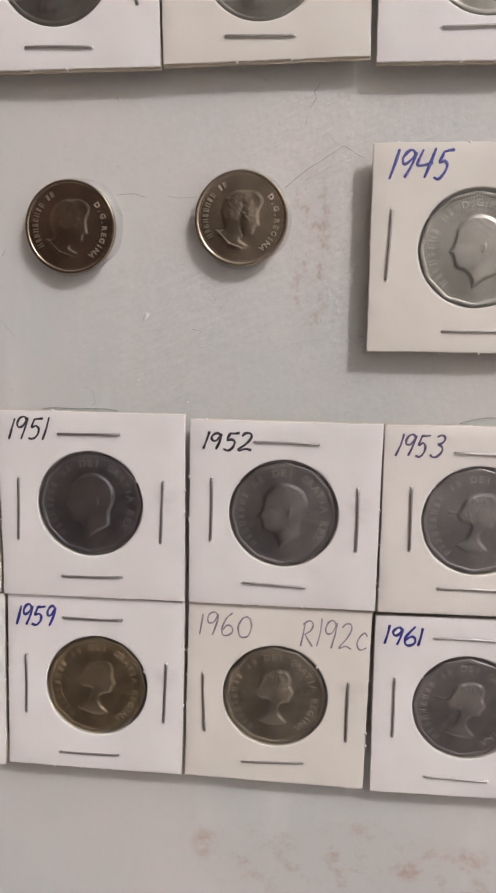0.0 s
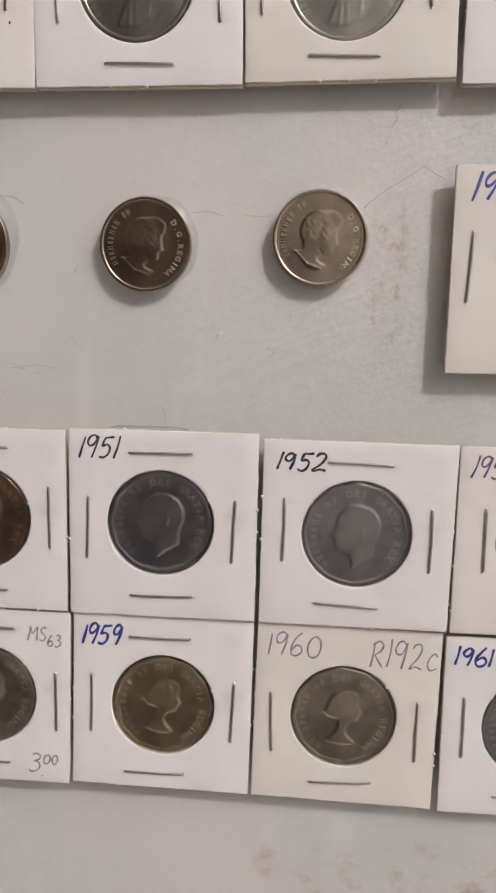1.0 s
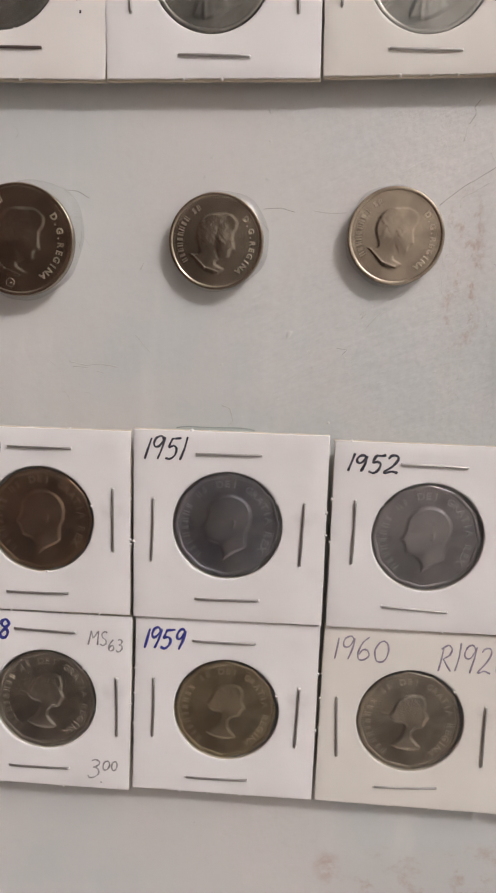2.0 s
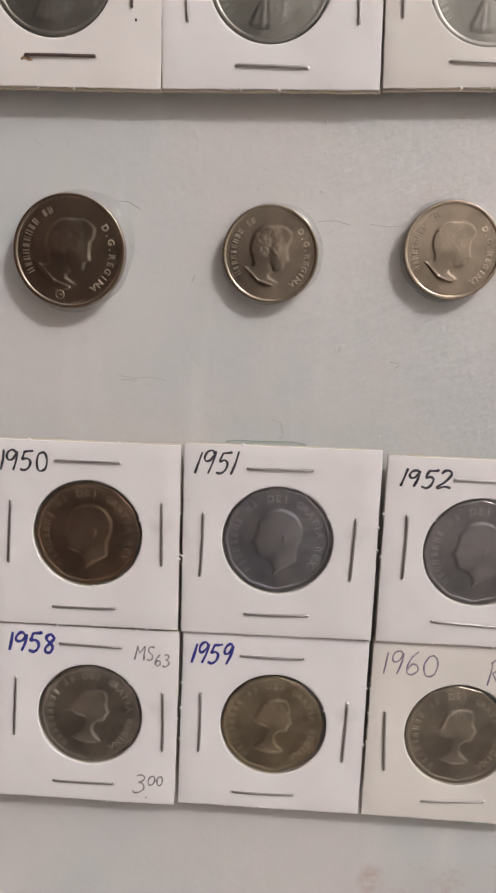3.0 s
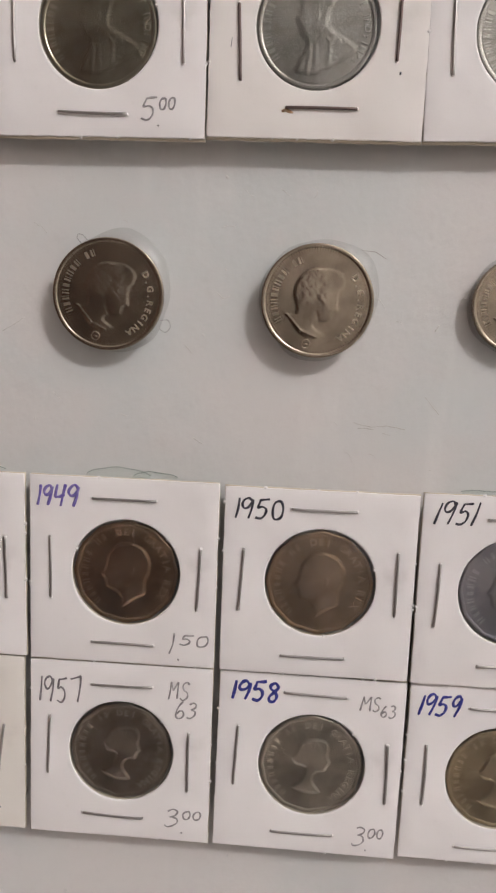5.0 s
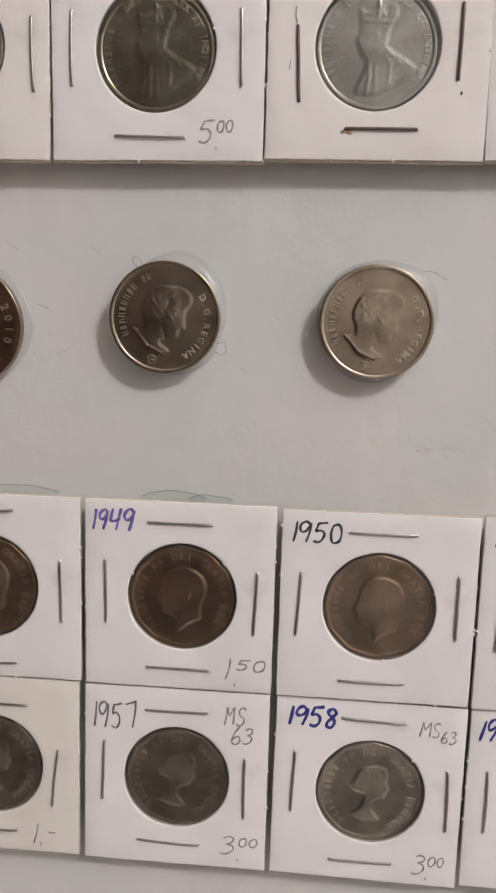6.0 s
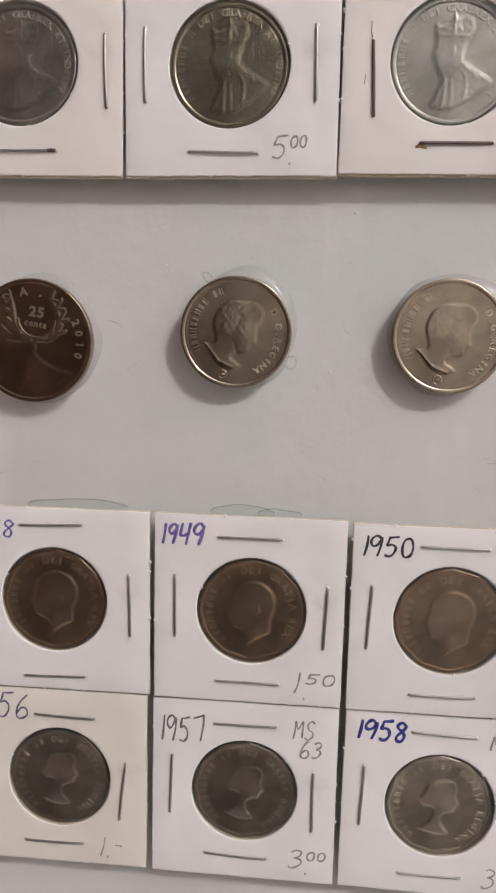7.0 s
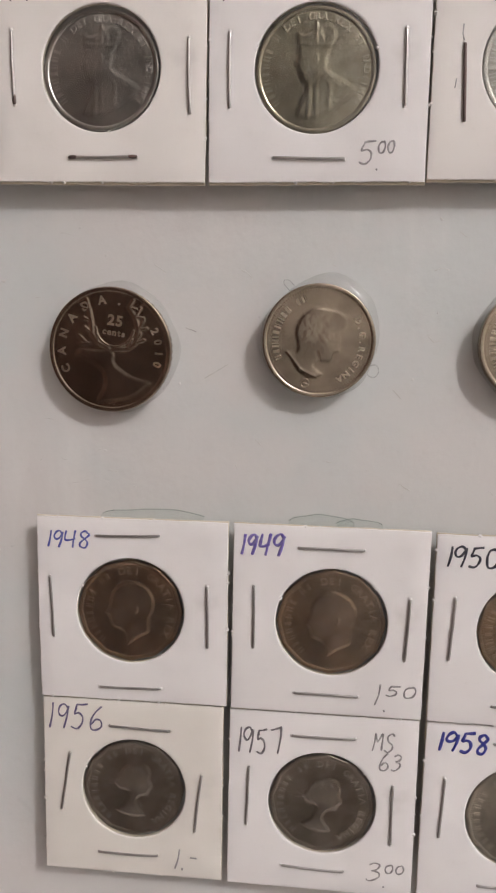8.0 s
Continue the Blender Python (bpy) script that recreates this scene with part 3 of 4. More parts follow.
# single pen strokes of each character: width 0 to about 0.6, height 0 to 1
PEN = {}
PEN["0"] = [[(.34, .97), (.12, .86), (.03, .5), (.12, .1), (.3, .0), (.48, .14), (.55, .52), (.46, .88), (.3, .99)]]
PEN["1"] = [[(.06, 1), (.05, .5), (.0, .0)]]
PEN["2"] = [[(.04, .78), (.16, .97), (.38, .96), (.44, .74), (.26, .36), (.02, .06), (.1, .02), (.3, .08), (.56, .0)]]
PEN["3"] = [[(.06, .9), (.26, 1), (.44, .88), (.38, .66), (.18, .56)], [(.18, .56), (.42, .48), (.48, .26), (.32, .04), (.12, .0), (.0, .1)]]
PEN["4"] = [[(.08, 1), (.02, .56), (.06, .44), (.3, .44), (.56, .54)], [(.54, 1), (.48, .5), (.44, .0)]]
PEN["5"] = [[(.12, .96), (.08, .74), (.07, .56), (.26, .62), (.44, .48), (.44, .2), (.26, .01), (.0, .06)], [(.1, .95), (.34, .97), (.56, 1.0)]]
PEN["6"] = [[(.36, 1), (.16, .72), (.04, .36), (.1, .06), (.3, .0), (.48, .18), (.42, .42), (.22, .44), (.08, .24)]]
PEN["7"] = [[(.0, .86), (.26, .92), (.52, .99)], [(.52, .99), (.48, .6), (.36, .0)]]
PEN["8"] = [[(.46, .84), (.3, 1), (.1, .9), (.1, .72), (.3, .52), (.46, .28), (.36, .02), (.12, .04), (.06, .26), (.28, .52), (.5, .76), (.46, .88)]]
PEN["9"] = [[(.46, .84), (.3, 1), (.1, .92), (.02, .7), (.12, .52), (.3, .56), (.44, .78), (.48, .94)], [(.48, .94), (.46, .5), (.36, .0)]]
PEN["M"] = [[(.0, .0), (.06, .5), (.1, 1)], [(.1, 1), (.2, .66), (.3, .5)], [(.3, .5), (.46, .78), (.6, 1)], [(.6, 1), (.6, .5), (.64, .04)]]
PEN["S"] = [[(.48, .88), (.3, 1), (.08, .84), (.16, .58), (.4, .42), (.44, .16), (.22, .0), (.0, .1)]]
PEN["R"] = [[(.1, .92), (.08, .5), (.0, .0)], [(.02, .84), (.26, 1), (.46, .86), (.4, .62), (.12, .48)], [(.12, .48), (.34, .26), (.56, .04)]]
PEN["c"] = [[(.42, .52), (.26, .62), (.06, .44), (.04, .16), (.2, .0), (.46, .1)]]
PEN["."] = [[(.0, .08), (.02, .0), (.01, -.04)]]
PEN["-"] = [[(.0, .58), (.12, .6), (.26, .58)]]


def glide(pts, steps=6):
    """A smooth curve through the given points."""
    out = []
    for i in range(len(pts) - 1):
        p = [np.array(pts[min(max(i + k, 0), len(pts) - 1)], float) for k in (-1, 0, 1, 2)]
        for u in np.linspace(0, 1, steps + 1)[:-1]:
            out.append(0.5 * (2 * p[1] + (p[2] - p[0]) * u + (2 * p[0] - 5 * p[1] + 4 * p[2] - p[3]) * u * u + (3 * p[1] - p[0] - 3 * p[2] + p[3]) * u ** 3))
    return out + [np.array(pts[-1], float)]


def writing(text, x, z, w, h, mat, parent, rng, slant=0.16, nib_r=0.23, mode="plain"):
    """Pen or pencil characters drawn stroke by stroke, fitted into a box on the card; each sits a little differently."""
    lines, pen = [], 0.0
    for i, ch in enumerate(text):
        size, lift = 1.0, 0.0
        if mode == "price" and i > 0:
            size, lift = (0.6, -0.28) if ch == "." else (0.5, 0.45)
        if mode == "step" and ch in "63":
            size, lift = 0.82, -0.36
        k, wide, a = size * rng.uniform(0.94, 1.05), rng.uniform(0.9, 1.08), radians(rng.uniform(-3, 3))
        drop, far = rng.uniform(-0.03, 0.03), 0.0
        for pts in PEN[ch]:
            line = []
            for px, pz in glide([(q[0] + rng.uniform(-0.018, 0.018), q[1] + rng.uniform(-0.018, 0.018)) for q in pts]):
                px, pz = px * k * wide, pz * k
                far = max(far, px)
                line.append((px * math.cos(a) - pz * math.sin(a) + slant * (pz + lift) + pen, px * math.sin(a) + pz * math.cos(a) + lift + drop))
            lines.append(line)
        pen += -0.06 if mode == "price" and ch == "." else far + (0.10 if mode == "price" and i > 0 else 0.19)
    every = np.array([p for line in lines for p in line])
    lo, hi = every.min(0), every.max(0)
    sx, sz = (w - 2 * nib_r) / (hi[0] - lo[0]), (h - 2 * nib_r) / (hi[1] - lo[1])
    pieces = []
    for line in lines:
        n, ph = len(line), rng.uniform(0, 6)
        radii = [nib_r * (0.92 + 0.16 * math.sin(0.45 * k + ph)) * (0.8 if k in (0, n - 1) else 1.0) for k in range(n)]
        pieces.append(tube([((p[0] - lo[0]) * sx + x + nib_r, FRONT - 0.02, (p[1] - lo[1]) * sz + z + nib_r) for p in line], radii, 6, 0.3))
    return part("writing", *joined(pieces), mat, parent)


def stroke(pts, mat, parent, r=0.16):
    return part("pen_mark", *tube([(x, FRONT - 0.03, z) for x, z in pts], r, 6, 0.3), mat, parent)


def holder(x, z, turn, w, h, coin_at, staples, inscriptions=(), card=WHITE_CARD, wire=STAPLE, seed=1, kind="bare", metal=None, coin_turn=0,
           tip=0, lean=0, legend=None, words="", coin_words="", glue=None, lip=0.1, sink=0.0, rusty_ends=()):
    rng = random.Random(seed)
    base = new("coin_holder")
    # a sunk holder leans: its top sits deeper in the glue, its foot stands out
    rake, deep = (-math.degrees((sink + 0.5) / h), (sink - 0.5) / 2) if sink else (0.0, 0.0)
    base.matrix_basis = pose(x * MM, deep * MM, ORIGIN_Z + z * MM, rake, -turn, 0)
    cx, cz = coin_at
    hole = 11.02
    pieces = [card_layer(w, h, hole, cx, cz, FRONT, FRONT + 0.46, rng, 0.10)]
    for side in range(4):
        mid = rng.uniform(-0.08, 0.08)
        for u in (mid - rng.uniform(0.05, 0.16), mid + rng.uniform(0.05, 0.16), rng.uniform(-0.45, 0.45)):
            if rng.random() < 0.85:
                px, pz = ((u * w, -h / 2), (w / 2, u * h), (u * w, h / 2), (-w / 2, u * h))[side]
                pieces.append(nib(px, FRONT + 0.2, pz, rng.uniform(0.25, 0.46), rng))
    for k in range(rng.choice((1, 1, 2))):
        a = radians(rng.choice((-80, -35, 20, 45, 80, 150)) + rng.uniform(-9, 9))
        pieces.append(nib(cx + hole * math.cos(a), FRONT + 0.15, cz + hole * math.sin(a), rng.uniform(0.25, 0.42), rng))
    part("front_card", *joined(pieces), card, base)
    back = card_layer(w + 0.1, h + 2 * lip, hole, cx, cz, FRONT + 0.52, FRONT + 0.98, rng, 0.14)
    part("back_card", *back, CARD_CORE, base, "yellowed raw card backing")
    seg = 48
    disc = [(cx + (hole + 0.3) * math.cos(2 * math.pi * k / seg), FRONT + 0.16, cz + (hole + 0.3) * math.sin(2 * math.pi * k / seg)) for k in range(seg)]
    disc += [(p[0], p[1] + 0.03, p[2]) for p in disc]
    rim = [(k, (k + 1) % seg, seg + (k + 1) % seg, seg + k) for k in range(seg)]
    film = part("window_film", disc, [tuple(range(seg)), tuple(range(seg, 2 * seg))] + rim, FILM, base, "clear plastic window film", smooth=False)
    film.visible_shadow = False
    pricks = []
    for sx, sz, a in staples:
        for end in (-1, 1):
            pricks.append(nib(sx + end * 6.4 * math.cos(radians(a)), FRONT + 0.06, sz + end * 6.4 * math.sin(radians(a)), rng.uniform(0.3, 0.5), rng))
        placed(part("staple", *staple_wire(rng), wire, base), sx, FRONT, sz, a)
    for k in rusty_ends:
        sx, sz, a = staples[k // 2]
        ends = [(sx + (k % 2 * 2 - 1) * u * math.cos(radians(a)), FRONT - 0.24 + 0.12 * (u > 6), sz + (k % 2 * 2 - 1) * u * math.sin(radians(a))) for u in (4.6, 5.2, 5.8, 6.4)]
        part("rust_crust", *tube(ends, [0.24, 0.33, 0.36, 0.3], 7, 0.8), RUSTY, base, "dark rust on the wire's end")
    for prick in pricks:
        part("pricked_paper", *prick, card, base)
    pen = random.Random(seed + 500)
    for line in inscriptions:
        writing(*line[:5], line[5], base, pen, **(line[6] if len(line) > 6 else {}))
    for gx, gz in ((-1, -1), (1, -1), (-1, 1), (1, 1)):
        part("glue", *glue_pad(4.2, 4.2, 0.3, FRONT + 0.98, gx * (w / 2 - 5.8), gz * (h / 2 - 5.8), rng), GLUE, base, "clear set glue pad")
    for gx, gz, half, rise in glue or ():
        body, rim_line = glue_bead(half, rise, gx, gz, rng)
        bead = part("glue", *body, GLUE_BEAD, base, "clear glue squeezed out along the edge")
        part("glue_rim", *rim_line, GLUE_RIM, bead)
    tagged(base, words, "coin holder", "stapled coin holders")
    # the coin lies in the card's window
    t = radians(turn)
    cx, cz = cx + rng.uniform(-0.2, -0.04), cz + rng.uniform(-0.2, 0.0)
    coin(kind, metal, x + cx * math.cos(t) - cz * math.sin(t), FRONT + 0.72 + deep, z + cx * math.sin(t) + cz * math.cos(t),
         turn + coin_turn, tip + rake, lean, coin_words, legend)
    return base


def loose_coin(kind, metal, x, z, turn, tip, lean, words, seed, at=40, swell=0.14, dx=0.0, dz=0.0):
    rng = random.Random(seed)
    R, thick = KINDS[kind][:2]
    coin(kind, metal, x, -(1.45 if kind == "dime" else 1.9) - thick, z, turn, tip, lean, words)
    pad = part("glue_dab", *glue_pad(R * 0.98, R * 0.98, 0.3, -1.8 if kind == "dime" else -2.3, dx, dz, rng, swell, at), GLUE)
    pad.matrix_basis = pose(x * MM, 0, ORIGIN_Z + z * MM)
    tagged(pad, "clear set hot glue holding a coin to the wall", "glue", "glue dabs")


def glue_string(points):
    """A hair of glue drawn out on the wall."""
    path = []
    for i in range(len(points) - 1):
        p = [np.array(points[min(max(i + k, 0), len(points) - 1)]) for k in (-1, 0, 1, 2)]
        for u in np.linspace(0, 1, 7)[:-1]:
            q = 0.5 * (2 * p[1] + (p[2] - p[0]) * u + (2 * p[0] - 5 * p[1] + 4 * p[2] - p[3]) * u * u + (3 * p[1] - p[0] - 3 * p[2] + p[3]) * u ** 3)
            path.append((float(q[0]), -0.08, float(q[1])))
    ob = part("glue_string", *tube(path, 0.10, 6), GLUE)
    ob.matrix_basis = Matrix.Translation((0, 0, ORIGIN_Z))
    return tagged(ob, "thin clear looping string of set glue on the wall", "glue", "glue dabs")


def scratch(points, mat=SCRATCH, r=0.07):
    """A hair-thin scuff on the wall's paint, child of the wall."""
    rng = random.Random(len(points) * 31 + int(points[0][0] * 7))
    path = []
    for (ax, az), (bx, bz) in zip(points, points[1:]):
        for k in range(4):
            u = k / 4
            path.append((ax + (bx - ax) * u + rng.uniform(-0.07, 0.07), -0.01, az + (bz - az) * u + rng.uniform(-0.07, 0.07)))
    path.append((points[-1][0], -0.01, points[-1][1]))
    radii = [r * rng.uniform(0.5, 1.2) for _ in path]
    ob = part("scratch", *tube(path, radii, 5, 0.5), mat, wall)
    ob.matrix_basis = Matrix.Translation((0, 0, ORIGIN_Z))
    return ob


def paint_lumps(count, seed):
    """Specks and drips that dried into the paint, child of the wall."""
    rng = random.Random(seed)
    pieces = []
    for _ in range(count):
        x, z, r = rng.uniform(-195, 55), rng.uniform(-125, 85), rng.uniform(0.12, 0.34)
        if rng.random() < 0.12:
            r *= 1.8
        long, turn, n, v, f = rng.uniform(1, 2.2), rng.uniform(0, 3.14), 9, [], []
        for q, h in ((1.0, 0.03), (0.75, 0.4), (0.4, 0.85)):
            for k in range(n):
                a = 2 * math.pi * k / n
                w = r * q * (1 + 0.2 * math.sin(3 * a + x))
                u, o = w * long * math.cos(a), w * math.sin(a)
                v.append((x + u * math.cos(turn) - o * math.sin(turn), 0.02 - 0.35 * r * h, z + u * math.sin(turn) + o * math.cos(turn)))
        for i in range(2):
            for k in range(n):
                f.append((i * n + k, i * n + (k + 1) % n, (i + 1) * n + (k + 1) % n, (i + 1) * n + k))
        f.append(tuple(2 * n + k for k in range(n)))
        pieces.append((v, f))
    ob = part("paint_lumps", *joined(pieces), PAINT_LUMP, wall, "small dried lumps in the paint")
    ob.matrix_basis = Matrix.Translation((0, 0, ORIGIN_Z))
    return tagged(ob, kind="stuff")


# ---- coin metals ----
SILVERY = coin_metal("bright_nickel", (0.4, 0.375, 0.335), (0.34, 0.32, 0.28), 0.36)
GREY_NICKEL = coin_metal("grey_nickel", (0.66, 0.63, 0.58), (0.58, 0.55, 0.5), 0.29)
OLIVE_NICKEL = coin_metal("olive_nickel", (0.5, 0.45, 0.335), (0.44, 0.39, 0.285), 0.29)
BROWN_NICKEL = coin_metal("brown_toned_nickel", (0.49, 0.335, 0.21), (0.42, 0.285, 0.17), 0.28)
BLUE_STEEL = coin_metal("bluish_steel", (0.48, 0.45, 0.48), (0.4, 0.4, 0.46), 0.29)
DARK_STEEL = coin_metal("dark_steel", (0.45, 0.41, 0.41), (0.39, 0.37, 0.39), 0.29)
DARK_NICKEL = coin_metal("dark_nickel", (0.45, 0.385, 0.32), (0.39, 0.335, 0.27), 0.28)
MID_NICKEL = coin_metal("mid_grey_nickel", (0.66, 0.605, 0.51), (0.57, 0.52, 0.44), 0.29)
GOLD_NICKEL = coin_metal("golden_toned_nickel", (0.62, 0.51, 0.33), (0.54, 0.44, 0.28), 0.29)
KHAKI_NICKEL = coin_metal("khaki_nickel", (0.57, 0.5, 0.39), (0.5, 0.43, 0.34), 0.29)
PLATED = coin_metal("plated_steel", (0.485, 0.395, 0.305), (0.43, 0.35, 0.265), 0.27)
PLATED_DARK = coin_metal("toned_plated_steel", (0.41, 0.31, 0.235), (0.35, 0.262, 0.2), 0.27)

PRICE = {"mode": "price", "nib_r": 0.19, "slant": 0.12}
THIN = {"nib_r": 0.19, "slant": 0.14}
STEP = {"mode": "step", "nib_r": 0.18, "slant": 0.12}

# ---- upper row: six holders with round crowned-portrait coins ----
TOP = "stapled white cardboard coin holder with a yellowed edge on the wall"
a = holder(-167.9, 64.1, 0.4, 38.9, 38.2, (0.1, 0.7), [(-16.3, 0.9, -88.5), (16.4, -0.7, -88.4), (0.4, -14.7, 0.6)], card=IVORY_CARD, seed=11, rusty_ends=(1, 4, 5),
           kind="crowned", lip=0.4, metal=GREY_NICKEL, tip=-3.0, lean=-0.5, words=TOP, coin_words="worn grey nickel coin with a crowned bust in a card window")
for px in (-16.6, -13.5):
    stroke([(px, 13.6), (px + 0.05, 12.2)], DARK_PENCIL, a)
b = holder(-128.5, 64.6, 1.0, 38.9, 38.2, (-0.3, 0.2), [(-15.7, 0.2, -89.9), (15.3, 0.1, -89.2), (-1.3, -15.0, -1.3)],
           [("5.00", 7.5, -17.3, 6.6, 5.4, PENCIL, PRICE)], seed=12, kind="crowned", lip=0.4, metal=OLIVE_NICKEL, tip=0.6, lean=0.5,
           words="white cardboard coin holder with a pencilled price 5.00", coin_words="olive-toned nickel coin with a crowned bust in a card window")
stroke([(-17.0, 13.6), (-16.9, 11.6)], DARK_PENCIL, b)
c = holder(-89.1, 65.5, 0.5, 38.9, 38.2, (-0.1, 0.2), [(-13.9, -2.9, -87.1), (14.2, 0.8, -90.6), (1.2, -13.8, 0.0)], card=IVORY_CARD, wire=RUSTY,
           seed=13, kind="crowned", lip=0.4, metal=SILVERY, tip=-1.5, lean=1.0, coin_turn=-1,
           words="white cardboard coin holder with rusty brown staples", coin_words="bright nickel coin with a crowned bust in a card window")
part("rust_stain", *tube([(-5.9, FRONT - 0.02, -14.5), (-5.2, FRONT - 0.03, -14.2), (-4.4, FRONT - 0.02, -14.5), (-3.8, FRONT - 0.02, -14.7)], [0.2, 0.35, 0.3, 0.1], 6, 0.15), RUST, c)
stroke([(-14.6, 6.6), (-14.7, 5.0), (-14.4, 4.0)], PENCIL, c, 0.10)
stroke([(-15.3, -2.2), (-15.5, -3.8)], PENCIL, c, 0.08)
stroke([(14.9, -7.4), (14.85, -7.9)], BLACK, c, 0.17)
holder(-50.3, 66.3, 1.5, 38.9, 38.2, (-0.2, -0.6), [(-15.0, -1.5, -88.7), (15.1, -1.9, -87.5), (0.2, -15.3, -1.7)], seed=14,
       kind="crowned", lip=0.4, metal=SILVERY, tip=-0.8, lean=0.3, words=TOP, coin_words="bright nickel coin with a crowned bust in a card window")
holder(-11.4, 67.8, 2.1, 38.2, 38.2, (-0.7, -1.4), [(-16.0, -1.1, -90.0), (14.2, -0.8, -88.9), (-1.0, -14.9, -2.0)], card=CREAM_CARD, seed=15,
       kind="crowned", lip=0.4, metal=SILVERY, tip=0.2, lean=-0.8, words="cream cardboard coin holder tilted slightly, glued on the wall", coin_words="bright nickel coin with a crowned bust in a card window")
holder(28.3, 67.7, 0.8, 38.2, 38.2, (0.5, -0.6), [(-1.3, -13.4, 0.5)], seed=16, kind="crowned", lip=0.4, metal=SILVERY, tip=-0.6,
       words=TOP, coin_words="bright nickel coin with a crowned bust in a card window")

# ---- lone holder in the middle row ----
holder(29.1, 15.6, 0.9, 38.2, 38.2, (0.8, 0.2), [(-15.6, 0.7, -93.0), (1.3, -15.1, 0.2)], [("1945", -16.3, 12.3, 12.3, 6.1, BLUE, {"slant": 0.36, "nib_r": 0.29})],
       card=CREAM_CARD, seed=17, kind="bare", metal=SILVERY, legend="wartime", tip=-1.0, lean=0.8,
       words="cream cardboard coin holder marked 1945 in blue ink", coin_words="bright twelve-sided steel coin with a bare head in a card window")

# ---- third row ----
holder(-161.3, -38.2, 0.9, 38.7, 38.3, (-0.4, 0.1), [(-0.8, 15.8, 1.9), (-16.6, 0.4, -87.7), (15.3, -0.4, -89.1), (-0.5, -16.3, 1.4)],
       [("1948", -17.3, 12.6, 8.9, 4.1, BLUE, {"slant": 0.12, "nib_r": 0.21})], seed=21, metal=BROWN_NICKEL, tip=0.8, lean=0.6, glue=[(3.5, 19.1, 10.5, 1.3)],
       words="white cardboard coin holder marked 1948 in blue, glue above", coin_words="brown-toned twelve-sided coin with a bare head in a card window")
holder(-121.9, -37.8, 0.6, 38.0, 38.5, (0.6, 0.0), [(0.1, 15.0, 0.2), (-14.8, 0.4, -89.3), (15.4, -0.7, -92.3), (0.1, -15.1, -0.3)],
       [("1949", -17.7, 12.8, 9.0, 5.1, PURPLE, {"nib_r": 0.31, "slant": 0.2}), ("1.50", 9.6, -18.1, 8.3, 6.1, PENCIL, PRICE)], seed=22, metal=BROWN_NICKEL, tip=0.2, lean=-0.6,
       glue=[(-2.0, 19.2, 6.5, 1.5), (5.5, 19.1, 4.5, 1.0)],
       words="white cardboard coin holder, 1949 in purple, 1.50 in pencil", coin_words="brown-toned twelve-sided coin with a bare head in a card window")
holder(-82.8, -37.6, 0.6, 37.9, 38.2, (0.5, 0.4), [(0.6, 15.2, 0.1), (-15.2, 0.3, -93.0), (15.5, 0.9, -89.8), (-0.3, -15.1, 0.4)],
       [("1950", -17.0, 12.6, 9.8, 4.6, BLACK, {"nib_r": 0.25, "slant": 0.1})], seed=23, metal=BROWN_NICKEL, tip=0.5, lean=0.3,
       words="white cardboard coin holder marked 1950 in black ink on the wall", coin_words="brown-toned twelve-sided coin with a bare head in a card window")
holder(-43.9, -37.0, 0.6, 38.5, 38.9, (-0.4, 0.5), [(-0.4, 15.0, 0.8), (-15.4, -0.9, -91.8), (14.6, -0.7, -92.5), (-0.1, -14.9, 1.1)],
       [("1951", -17.3, 13.3, 9.0, 5.2, BLACK, {"slant": 0.25})], seed=24, metal=BLUE_STEEL, tip=-0.6, lean=0.2, glue=[(-3.5, 19.3, 8.0, 0.45)],
       words="white cardboard coin holder marked 1951 in black ink on the wall", coin_words="bluish-grey twelve-sided steel coin with a bare head in a card window")
holder(-4.6, -37.1, 0.4, 38.1, 38.1, (0.0, 0.4), [(0.3, 14.8, -0.7), (-14.6, 0.8, -90.4), (14.7, -0.3, -89.7), (-1.6, -14.5, -2.2)],
       [("1952", -16.6, 12.7, 10.2, 4.3, BLACK, {"nib_r": 0.27, "slant": 0.2})], seed=25, metal=DARK_STEEL, tip=0.3, lean=0.9,
       words="white cardboard coin holder marked 1952 in black ink on the wall", coin_words="dark twelve-sided steel coin with a bare head in a card window")
holder(34.0, -36.7, 0.9, 38.2, 38.2, (-0.3, 0.3), [(0.9, 13.8, -1.2), (-13.4, 0.4, -89.6), (-1.1, -13.7, -0.4)],
       [("1953", -17.1, 12.7, 9.9, 5.0, DARK_PURPLE, {"slant": 0.25, "nib_r": 0.23})], card=IVORY_CARD, seed=26, kind="laurel", metal=DARK_STEEL, tip=0.4, lean=-0.4,
       glue=[(6.0, 19.0, 10.0, 1.3)],
       words="ivory cardboard coin holder marked 1953 in dark ink, glue on top", coin_words="dark twelve-sided steel coin with a laurelled bust in a window")

# ---- lowest row ----
holder(-160.9, -77.2, 0.9, 37.8, 38.6, (0.2, -0.1), [(1.5, 13.6, -1.7), (-14.3, 0.8, -98.5), (13.9, -2.3, -96.1), (-1.0, -14.8, 0.3)],
       [("1956", -17.9, 12.3, 11.6, 6.1, DARK_PURPLE, {"slant": 0.14, "nib_r": 0.2}), ("1.-", 8.9, -17.9, 5.0, 5.1, PENCIL, THIN)], card=CREAM_CARD, seed=31, sink=0.35, kind="laurel", metal=DARK_NICKEL,
       tip=0.8, lean=0.2, words="cream cardboard coin holder marked 1956 in faded purple", coin_words="dark twelve-sided nickel coin with a laurelled bust in a card window")
